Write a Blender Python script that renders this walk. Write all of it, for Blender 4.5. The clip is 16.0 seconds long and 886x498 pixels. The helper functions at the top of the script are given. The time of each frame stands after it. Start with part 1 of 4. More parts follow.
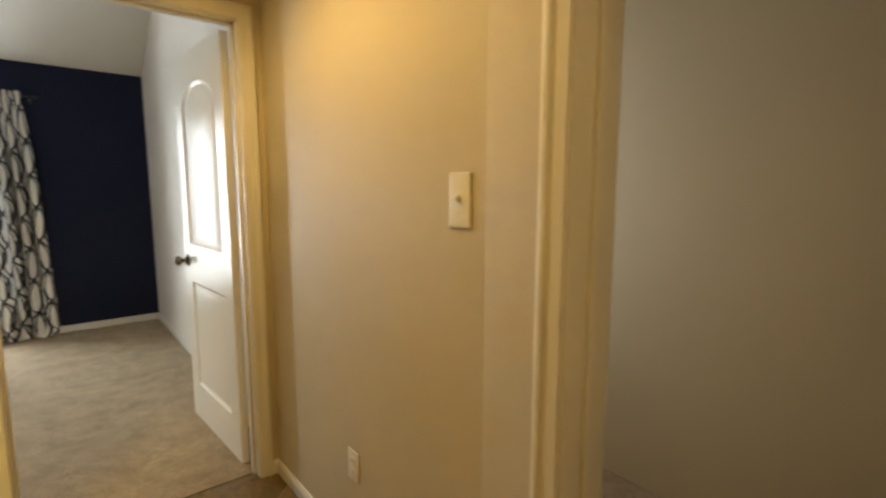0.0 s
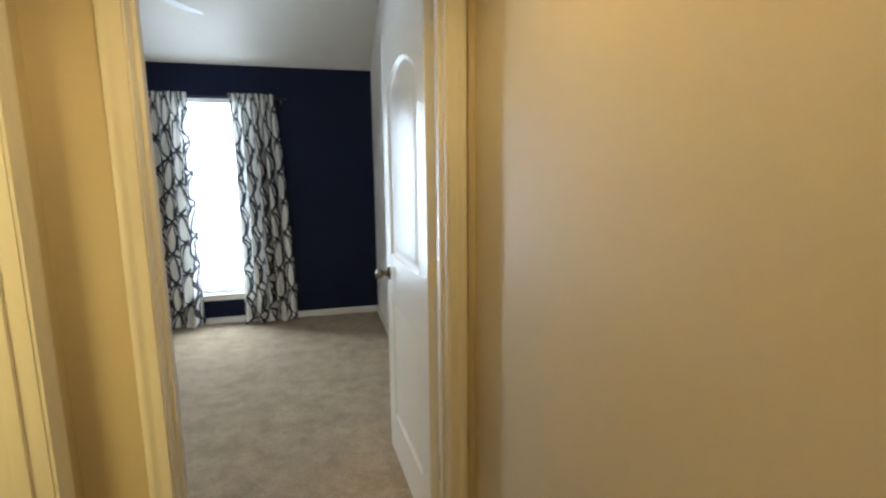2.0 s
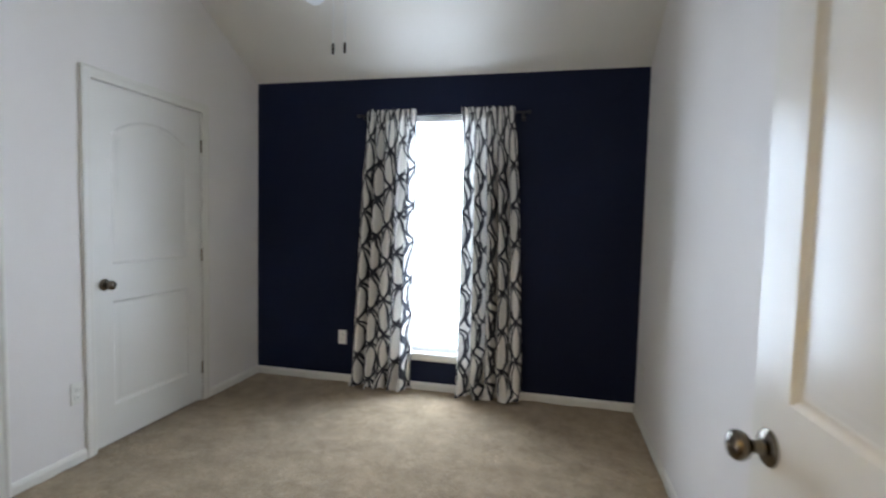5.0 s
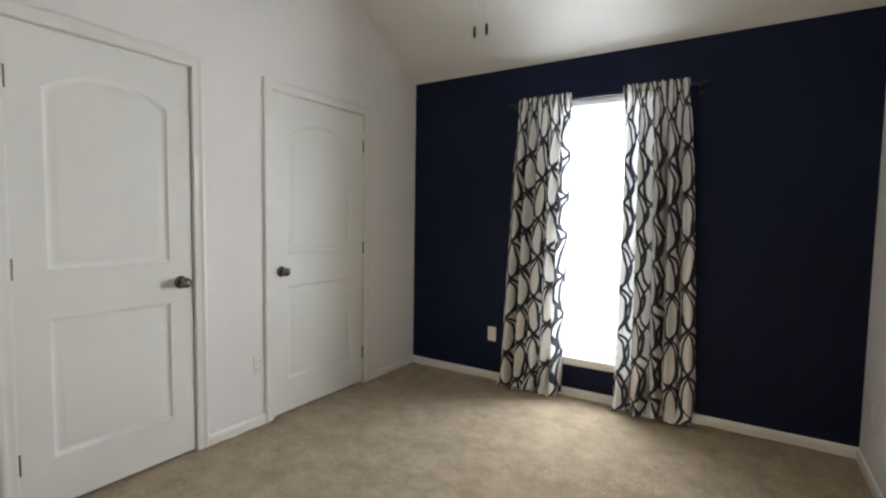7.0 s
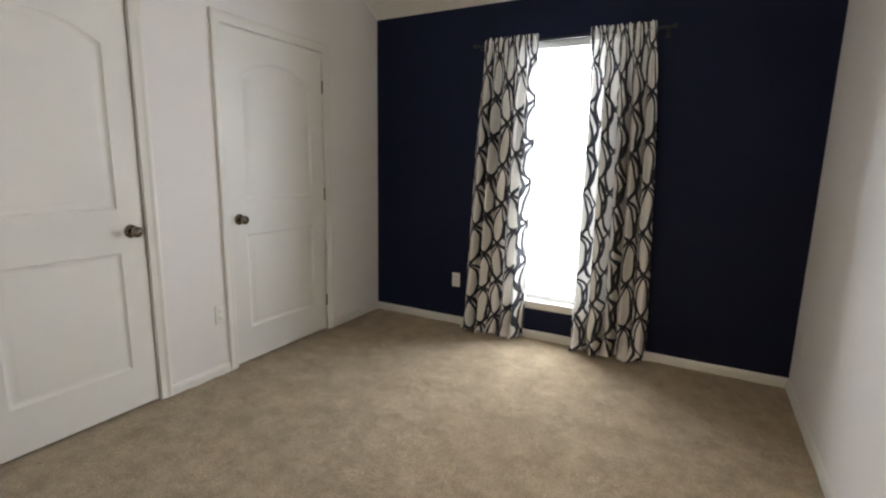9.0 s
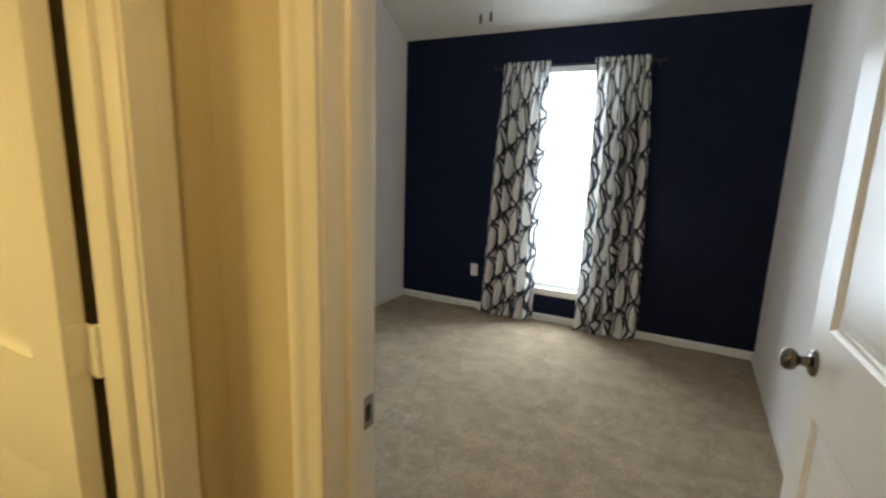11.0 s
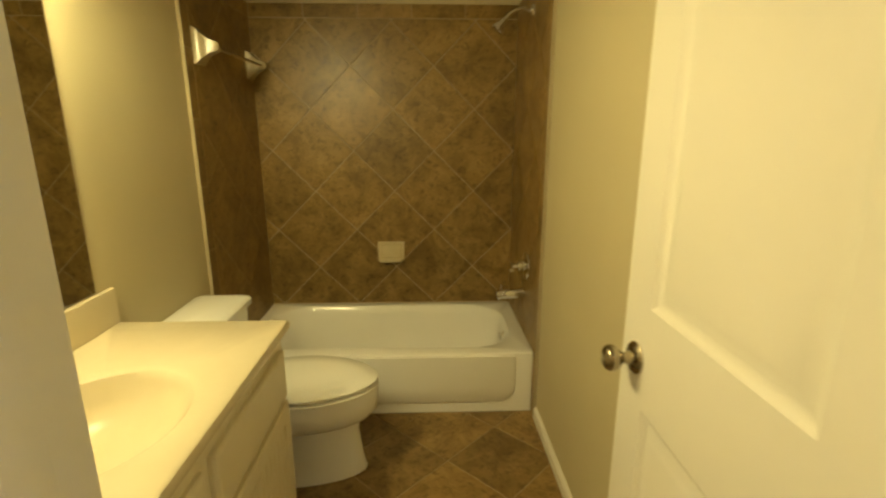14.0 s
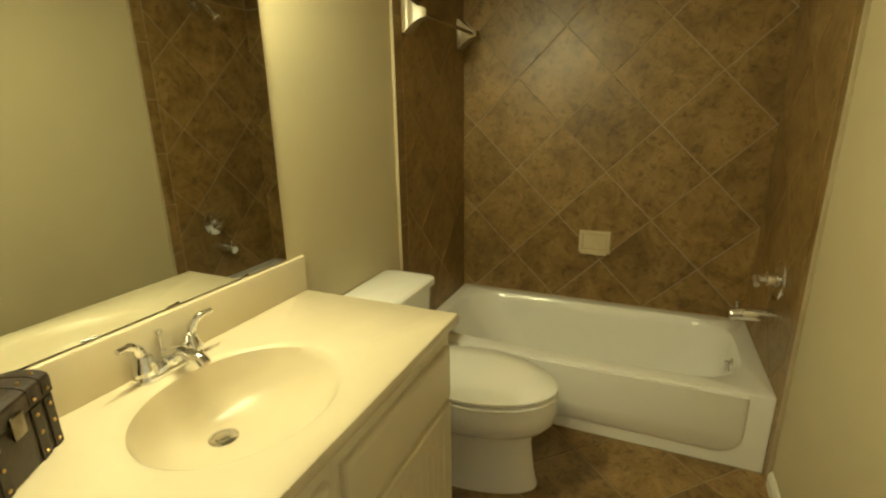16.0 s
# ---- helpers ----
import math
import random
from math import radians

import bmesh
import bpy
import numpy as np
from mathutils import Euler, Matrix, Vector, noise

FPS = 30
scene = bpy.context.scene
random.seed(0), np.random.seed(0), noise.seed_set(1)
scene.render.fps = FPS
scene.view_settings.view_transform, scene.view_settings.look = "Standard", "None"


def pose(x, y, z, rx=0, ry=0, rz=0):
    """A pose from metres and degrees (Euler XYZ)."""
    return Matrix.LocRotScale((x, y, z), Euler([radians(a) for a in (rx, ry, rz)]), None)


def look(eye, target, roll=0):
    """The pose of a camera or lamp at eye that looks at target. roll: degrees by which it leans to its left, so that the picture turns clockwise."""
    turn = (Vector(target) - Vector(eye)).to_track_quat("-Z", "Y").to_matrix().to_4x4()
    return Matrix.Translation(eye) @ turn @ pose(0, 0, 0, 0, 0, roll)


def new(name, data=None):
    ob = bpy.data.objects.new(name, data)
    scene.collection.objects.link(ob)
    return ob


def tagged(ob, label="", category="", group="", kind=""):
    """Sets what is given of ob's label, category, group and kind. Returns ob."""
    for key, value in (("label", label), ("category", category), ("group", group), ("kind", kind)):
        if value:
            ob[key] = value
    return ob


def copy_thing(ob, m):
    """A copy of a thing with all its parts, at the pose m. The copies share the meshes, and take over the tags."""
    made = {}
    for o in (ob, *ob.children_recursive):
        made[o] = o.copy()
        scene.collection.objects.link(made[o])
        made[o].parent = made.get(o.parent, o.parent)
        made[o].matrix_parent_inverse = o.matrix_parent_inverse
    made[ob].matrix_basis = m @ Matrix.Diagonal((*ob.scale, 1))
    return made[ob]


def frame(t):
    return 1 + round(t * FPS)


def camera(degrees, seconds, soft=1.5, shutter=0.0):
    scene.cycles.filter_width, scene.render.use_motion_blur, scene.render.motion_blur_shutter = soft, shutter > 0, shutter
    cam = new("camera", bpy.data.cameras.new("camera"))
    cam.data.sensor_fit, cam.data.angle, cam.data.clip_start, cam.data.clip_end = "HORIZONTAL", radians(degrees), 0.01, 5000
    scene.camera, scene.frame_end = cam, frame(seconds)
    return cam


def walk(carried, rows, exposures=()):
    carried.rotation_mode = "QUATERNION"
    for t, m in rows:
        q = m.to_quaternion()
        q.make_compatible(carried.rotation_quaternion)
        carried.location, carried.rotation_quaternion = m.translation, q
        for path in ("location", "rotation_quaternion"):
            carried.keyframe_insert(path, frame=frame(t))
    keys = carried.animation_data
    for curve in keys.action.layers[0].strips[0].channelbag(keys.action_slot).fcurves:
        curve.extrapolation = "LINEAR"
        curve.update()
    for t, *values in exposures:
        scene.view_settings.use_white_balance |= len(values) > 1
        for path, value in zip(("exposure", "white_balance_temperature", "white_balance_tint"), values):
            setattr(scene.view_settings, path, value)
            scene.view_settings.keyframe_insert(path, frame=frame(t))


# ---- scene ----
cam = camera(85.9, 16.0, soft=2.2, shutter=0.4)

# seconds, eye, target, roll
PATH = [
    (0, (-0.836, -5.571, 1.344), (0.439, -4.051, 1.089), 0.1),
    (0.5, (-0.746, -5.361, 1.322), (0.296, -3.672, 1.071), -0.3),
    (1, (-0.721, -5.15, 1.349), (0.192, -3.392, 1.074), -0.4),
    (1.5, (-0.621, -4.955, 1.333), (0.098, -3.106, 1.075), 0.0),
    (2, (-0.541, -4.868, 1.406), (-0.049, -2.954, 1.097), -0.6),
    (2.5, (-0.543, -4.563, 1.349), (-0.176, -2.618, 1.062), 0.5),
    (3, (-0.587, -4.343, 1.345), (-0.289, -2.385, 1.068), 1.2),
    (3.5, (-0.554, -4.143, 1.327), (-0.42, -2.161, 1.09), 1.2),
    (4, (-0.517, -3.946, 1.344), (-0.603, -1.96, 1.125), 0.4),
    (4.5, (-0.555, -3.722, 1.314), (-0.812, -1.745, 1.151), 1.5),
    (5, (-0.62, -3.545, 1.326), (-1.063, -1.598, 1.207), 1.4),
    (5.2, (-0.649, -3.506, 1.354), (-1.18, -1.582, 1.233), 0.7),
    (7.3, (-0.563, -3.363, 1.272), (-1.657, -1.695, 1.124), 0.9),
    (7.5, (-0.604, -3.362, 1.288), (-1.681, -1.687, 1.1), 1.0),
    (8, (-0.607, -3.322, 1.313), (-1.657, -1.644, 1.026), 1.1),
    (8.5, (-0.579, -3.288, 1.293), (-1.587, -1.593, 0.959), 0.9),
    (8.7, (-0.573, -3.298, 1.285), (-1.549, -1.586, 0.942), 1.0),
    (10.8, (-0.565, -3.929, 1.352), (-1.407, -2.154, 0.979), 1.8),
    (11, (-0.532, -3.96, 1.39), (-1.432, -2.219, 1.006), 1.9),
    (11.5, (-0.569, -4.113, 1.389), (-1.682, -2.497, 1.007), 2.1),
    (12, (-0.587, -4.213, 1.392), (-1.959, -2.816, 0.985), 1.7),
    (12.5, (-0.68, -4.103, 1.367), (-2.33, -3.054, 0.947), 0.9),
    (13, (-0.741, -4.008, 1.366), (-2.582, -3.356, 0.934), 0.6),
    (13.5, (-0.876, -4.006, 1.335), (-2.798, -3.664, 0.901), 0.6),
    (14, (-1.04, -4.033, 1.36), (-2.98, -3.967, 0.881), 0.0),
    (14.5, (-1.165, -4.038, 1.356), (-3.087, -4.266, 0.849), 0.8),
    (15, (-1.251, -4.01, 1.334), (-3.116, -4.518, 0.82), -0.1),
    (15.5, (-1.294, -4.01, 1.321), (-3.101, -4.688, 0.795), -0.7),
    (16, (-1.319, -4.02, 1.324), (-3.082, -4.787, 0.77), -0.9),
]
EXPOSURES = [
    (0.0, 0.35, 7400, 10), (2.0, 0.2, 6050, 8), (3.5, 0.1, 5900, 8), (4.0, 0.0, 5750, 9), (4.5, 0.1, 6150, 11), (5.0, 0.1, 6150, 13), (7.3, 0.2, 6900, 14), (8.7, 0.15, 7100, 16),
    (11.0, 0.0, 6550, 10), (12.5, 0.22, 6600, 6), (13.5, 0.2, 6150, 5), (14.5, 0.15, 5600, 4), (16.0, 0.15, 5050, 5),
]
walk(cam, [(t, look(eye, target, roll)) for t, eye, target, roll in PATH], EXPOSURES)

# ---- plan, in metres: the navy wall is y = 0, the bedroom's east wall is x = 0 ----
BW = -3.02            # bedroom west wall
BS, HN = -3.320, -3.440  # bedroom door wall: room face, hall face
HE = -0.068            # hall east wall
HW, BE = -1.220, -1.335  # bathroom door wall: hall face, bath face
BN, BSO = -3.509, -5.003   # bathroom north and south walls
BWE = -3.881          # bathroom west wall
CEIL = 2.41
FLAT = 3.05           # high flat part of the bedroom ceiling

# ---- world, daylight and lamps ----
world = bpy.data.worlds.new("sky")
scene.world = world
world.use_nodes = True
wn = world.node_tree
sky = wn.nodes.new("ShaderNodeTexSky")
sky.sky_type, sky.sun_disc = "NISHITA", False
sky.sun_elevation, sky.sun_rotation = radians(50), radians(180)
wn.links.new(sky.outputs[0], wn.nodes["Background"].inputs[0])
wn.nodes["Background"].inputs[1].default_value = 0.12

sun = new("sun", bpy.data.lights.new("sun", "SUN"))
sun.data.energy, sun.data.angle, sun.data.color = 2.5, radians(0.5), (1.0, 0.95, 0.87)
sun.matrix_world = look((0, -40, 47.7), (0, 0, 0))


def area_lamp(name, m, sx, sy, power, colour, shape="RECTANGLE"):
    lamp = new(name, bpy.data.lights.new(name, "AREA"))
    lamp.data.shape, lamp.data.size, lamp.data.size_y = shape, sx, sy
    lamp.data.energy, lamp.data.color = power, colour
    lamp.matrix_world = m
    return lamp


def shaded_lamp(name, place, aim, power, colour, radius, angle, blend):
    """A bulb in a downward shade."""
    lamp = new(name, bpy.data.lights.new(name, "SPOT"))
    lamp.data.energy, lamp.data.color, lamp.data.shadow_soft_size = power, colour, radius
    lamp.data.spot_size, lamp.data.spot_blend = radians(angle), blend
    lamp.matrix_world = look(place, aim)
    return lamp


WARM = (1.0, 0.69, 0.27)
YELLOW = (1.0, 0.76, 0.29)
area_lamp("window_daylight", look((-1.48, 0.13, 1.20), (-1.48, -2, 1.20)), 0.62, 1.84, 58, (0.73, 0.86, 1.0))
# both bulbs are out of view; the one at y = -6.20 is added fill
for by, power in ((-4.20, 19.5), (-6.20, 11.0)):
    shaded_lamp("unseen_hall_bulb", (-0.65, by, 2.16), (-0.64, by + 0.01, 0), power, WARM, 0.12, 174, 0.55)
area_lamp("side_daylight", look((0.55, -3.70, 1.4), (0.55, -6, 1.3)), 0.9, 1.3, 5.6, (0.88, 0.92, 1.0))
VLX = (-2.19, -2.03, -1.87, -1.71)
for bx in VLX:
    shaded_lamp("vanity_bulb", (bx, -4.868, 1.86), (bx - 0.40, -4.45, 0.8), 14.5, YELLOW, 0.05, 168, 0.6)


# ---- materials ----
def nodes_of(name):
    m = bpy.data.materials.new(name)
    m.use_nodes = True
    return m, m.node_tree, m.node_tree.nodes["Principled BSDF"]


def ramp_mix(nt, fac, a, b):
    n = nt.nodes.new("ShaderNodeMix")
    n.data_type = "RGBA"
    n.inputs[6].default_value, n.inputs[7].default_value = (*a, 1), (*b, 1)
    nt.links.new(fac, n.inputs[0])
    return n.outputs[2]


def noise_of(nt, scale, detail=3.0, rough=0.6, coords="Object", stretch=(1, 1, 1)):
    t = nt.nodes.new("ShaderNodeTexCoord")
    mp = nt.nodes.new("ShaderNodeMapping")
    mp.inputs["Scale"].default_value = stretch
    n = nt.nodes.new("ShaderNodeTexNoise")
    n.inputs["Scale"].default_value, n.inputs["Detail"].default_value, n.inputs["Roughness"].default_value = scale, detail, rough
    nt.links.new(t.outputs[coords], mp.inputs[0])
    nt.links.new(mp.outputs[0], n.inputs["Vector"])
    return n.outputs["Fac"]


def stretched(nt, fac, lo, hi):
    r = nt.nodes.new("ShaderNodeMapRange")
    r.inputs["From Min"].default_value, r.inputs["From Max"].default_value = lo, hi
    nt.links.new(fac, r.inputs["Value"])
    return r.outputs[0]


def bump_to(nt, bsdf, height, strength, distance, before=None):
    b = nt.nodes.new("ShaderNodeBump")
    b.inputs["Strength"].default_value, b.inputs["Distance"].default_value = strength, distance
    nt.links.new(height, b.inputs["Height"])
    if before:
        nt.links.new(before, b.inputs["Normal"])
    nt.links.new(b.outputs[0], bsdf.inputs["Normal"])
    return b.outputs[0]


def surface(name, a, b, rough, scale=2.0, fine=150.0, bump=0.1, metal=0.0, depth=0.001, spread=0.0):
    """Paint, enamel, metal or plastic: two tones drifting over the surface and a fine relief."""
    m, nt, p = nodes_of(name)
    slow = stretched(nt, noise_of(nt, scale), 0.3, 0.7)
    nt.links.new(ramp_mix(nt, slow, a, b), p.inputs["Base Color"])
    p.inputs["Metallic"].default_value = metal
    r = nt.nodes.new("ShaderNodeMapRange")
    r.inputs["To Min"].default_value, r.inputs["To Max"].default_value = rough - 0.05 - spread, rough + 0.05 + spread
    nt.links.new(noise_of(nt, scale * 6), r.inputs["Value"])
    nt.links.new(r.outputs[0], p.inputs["Roughness"])
    if bump:
        bump_to(nt, p, noise_of(nt, fine, 4.0), bump, depth)
    return m


BATHWALL = surface("bath_wall_paint", (0.55, 0.485, 0.305), (0.585, 0.518, 0.33), 0.6, 1.2, 90, 0.35, depth=0.002)
HALLWALL = surface("tan_wall_paint", (0.56, 0.483, 0.335), (0.60, 0.518, 0.36), 0.6, 1.2, 90, 0.35, depth=0.002)
WALL = surface("wall_paint", (0.815, 0.770, 0.720), (0.845, 0.800, 0.750), 0.62, 1.2, 90, 0.35, depth=0.002)
CEILING = surface("ceiling_paint", (0.76, 0.72, 0.64), (0.80, 0.76, 0.69), 0.8, 1.2, 120, 0.4, depth=0.002)
NAVY = surface("navy_paint", (0.0040, 0.0074, 0.028), (0.0048, 0.0086, 0.033), 0.62, 1.4, 90, 0.3, depth=0.002)
NAVY.node_tree.nodes["Principled BSDF"].inputs["Specular IOR Level"].default_value = 0.22
TRIM = surface("trim_paint", (0.785, 0.75, 0.665), (0.80, 0.765, 0.685), 0.42, 1.2, 40, 0.0, spread=-0.04)
DOOR = surface("door_paint", (0.80, 0.77, 0.70), (0.82, 0.79, 0.72), 0.30, 2.0, 40, 0.05, depth=0.0012)
DOOR.node_tree.nodes["Principled BSDF"].inputs["Specular IOR Level"].default_value = 0.22
PLATE = surface("plate_plastic", (0.80, 0.77, 0.68), (0.83, 0.80, 0.72), 0.35, 8.0, 200, 0.02)
PORCELAIN = surface("porcelain", (0.87, 0.865, 0.845), (0.89, 0.885, 0.865), 0.10, 4.0, 30, 0.02)
TUBWHITE = surface("tub_enamel", (0.88, 0.875, 0.86), (0.90, 0.895, 0.88), 0.16, 3.0, 25, 0.03)
SEATWHITE = surface("seat_plastic", (0.85, 0.84, 0.80), (0.87, 0.86, 0.82), 0.20, 4.0, 60, 0.02)
MARBLE = surface("cultured_marble", (0.70, 0.62, 0.44), (0.74, 0.66, 0.48), 0.22, 7.0, 40, 0.02)
CABINET = surface("cabinet_paint", (0.74, 0.675, 0.50), (0.775, 0.71, 0.54), 0.36, 3.0, 80, 0.08)
CERAMIC = surface("soap_ceramic", (0.54, 0.46, 0.29), (0.60, 0.52, 0.34), 0.18, 9.0, 60, 0.03)
TANCERAMIC = surface("tan_ceramic", (0.31, 0.25, 0.14), (0.37, 0.30, 0.175), 0.20, 9.0, 60, 0.03)
CHROME = surface("chrome", (0.82, 0.82, 0.83), (0.86, 0.86, 0.87), 0.09, 8.0, 200, 0.0, metal=1.0)
NICKEL = surface("dark_nickel", (0.17, 0.145, 0.115), (0.22, 0.19, 0.15), 0.22, 20.0, 200, 0.03, metal=1.0)
BRASSY = surface("aged_nickel", (0.36, 0.31, 0.23), (0.42, 0.37, 0.28), 0.20, 20.0, 200, 0.03, metal=1.0)
STEEL = surface("brushed_steel", (0.30, 0.27, 0.22), (0.36, 0.33, 0.28), 0.35, 30.0, 300, 0.05, metal=1.0)
RODBLACK = surface("rod_metal", (0.010, 0.010, 0.012), (0.016, 0.016, 0.018), 0.42, 10.0, 200, 0.03)
# near-black colour that paints the shade of holes, slits and the drawer opening
BLACK = surface("shadow_black", (0.012, 0.010, 0.008), (0.018, 0.014, 0.010), 0.6, 10.0, 80, 0.2)
GROUT = surface("grout", (0.33, 0.265, 0.155), (0.40, 0.325, 0.195), 0.85, 8.0, 200, 0.6, depth=0.001)
# tub caulk, and the painted highlight on the tile edges
CAULK_AND_HIGHLIGHT = surface("caulk", (0.38, 0.32, 0.20), (0.45, 0.38, 0.25), 0.5, 8.0, 90, 0.1)
FANWHITE = surface("fan_white", (0.80, 0.80, 0.79), (0.83, 0.83, 0.82), 0.35, 4.0, 80, 0.03)
CHAINDARK = surface("pull_wood", (0.05, 0.035, 0.022), (0.07, 0.05, 0.03), 0.5, 20.0, 100, 0.05)
VINYL = surface("window_vinyl", (0.78, 0.78, 0.76), (0.82, 0.82, 0.80), 0.35, 4.0, 80, 0.03)
LEATHER = surface("trunk_leather", (0.018, 0.011, 0.007), (0.042, 0.026, 0.016), 0.42, 14.0, 160, 0.5, depth=0.0015)
STRAP = surface("trunk_strap", (0.015, 0.009, 0.006), (0.03, 0.018, 0.012), 0.5, 14.0, 160, 0.4)
STUD = surface("brass_stud", (0.45, 0.30, 0.10), (0.55, 0.38, 0.14), 0.3, 20.0, 200, 0.0, metal=1.0)


def carpet_material():
    m, nt, p = nodes_of("carpet")
    c1 = ramp_mix(nt, stretched(nt, noise_of(nt, 190, 3.0), 0.34, 0.66), (0.30, 0.220, 0.132), (0.71, 0.565, 0.385))
    patch = nt.nodes.new("ShaderNodeMix")
    patch.data_type, patch.blend_type = "RGBA", "MULTIPLY"
    patch.inputs[0].default_value = 1.0
    nt.links.new(c1, patch.inputs[6])
    nt.links.new(ramp_mix(nt, stretched(nt, noise_of(nt, 7.0, 7.0, 0.74), 0.36, 0.64), (0.66, 0.62, 0.56), (1.0, 0.97, 0.92)), patch.inputs[7])
    nt.links.new(patch.outputs[2], p.inputs["Base Color"])
    p.inputs["Roughness"].default_value = 0.95
    p.inputs["Specular IOR Level"].default_value = 0.1
    p.inputs["Sheen Weight"].default_value = 0.25
    p.inputs["Sheen Roughness"].default_value = 0.5
    b = bump_to(nt, p, noise_of(nt, 26, 5.0, 0.75), 0.9, 0.014)
    bump_to(nt, p, noise_of(nt, 330, 2.0), 0.9, 0.006, b)
    return m


def tile_material(name, dark, mid, light, rough):
    m, nt, p = nodes_of(name)
    info = nt.nodes.new("ShaderNodeObjectInfo")
    t = nt.nodes.new("ShaderNodeTexCoord")
    shift = nt.nodes.new("ShaderNodeVectorMath")
    shift.operation = "MULTIPLY_ADD"
    shift.inputs[1].default_value = (1, 1, 1)
    comb = nt.nodes.new("ShaderNodeCombineXYZ")
    scale = nt.nodes.new("ShaderNodeMath")
    scale.operation = "MULTIPLY"
    scale.inputs[1].default_value = 40.0
    nt.links.new(info.outputs["Random"], scale.inputs[0])
    for i in range(3):
        nt.links.new(scale.outputs[0], comb.inputs[i])
    nt.links.new(t.outputs["Object"], shift.inputs[0])
    nt.links.new(comb.outputs[0], shift.inputs[2])

    def n(s, d, r):
        k = nt.nodes.new("ShaderNodeTexNoise")
        k.inputs["Scale"].default_value, k.inputs["Detail"].default_value, k.inputs["Roughness"].default_value = s, d, r
        k.inputs["Distortion"].default_value = 0.6
        nt.links.new(shift.outputs[0], k.inputs["Vector"])
        return k.outputs["Fac"]

    base = ramp_mix(nt, stretched(nt, n(6.0, 6.0, 0.72), 0.36, 0.66), mid, light)
    spots = ramp_mix(nt, stretched(nt, n(30.0, 6.0, 0.75), 0.51, 0.66), (1, 1, 1), dark)
    mul = nt.nodes.new("ShaderNodeMix")
    mul.data_type, mul.blend_type = "RGBA", "MULTIPLY"
    mul.inputs[0].default_value = 0.85
    nt.links.new(base, mul.inputs[6])
    nt.links.new(spots, mul.inputs[7])
    tone = nt.nodes.new("ShaderNodeHueSaturation")
    val = nt.nodes.new("ShaderNodeMapRange")
    val.inputs["To Min"].default_value, val.inputs["To Max"].default_value = 0.84, 1.14
    nt.links.new(info.outputs["Random"], val.inputs["Value"])
    nt.links.new(val.outputs[0], tone.inputs["Value"])
    nt.links.new(mul.outputs[2], tone.inputs["Color"])
    nt.links.new(tone.outputs[0], p.inputs["Base Color"])
    r = nt.nodes.new("ShaderNodeMapRange")
    r.inputs["To Min"].default_value, r.inputs["To Max"].default_value = rough - 0.08, rough + 0.12
    nt.links.new(n(12.0, 4.0, 0.6), r.inputs["Value"])
    nt.links.new(r.outputs[0], p.inputs["Roughness"])
    bump_to(nt, p, n(16.0, 5.0, 0.65), 0.25, 0.004)
    return m


CARPET = carpet_material()
WTILE = tile_material("wall_tile", (0.38, 0.36, 0.34), (0.165, 0.102, 0.027), (0.330, 0.218, 0.070), 0.37)
FTILE = tile_material("floor_tile", (0.38, 0.35, 0.31), (0.165, 0.102, 0.030), (0.34, 0.228, 0.082), 0.42)


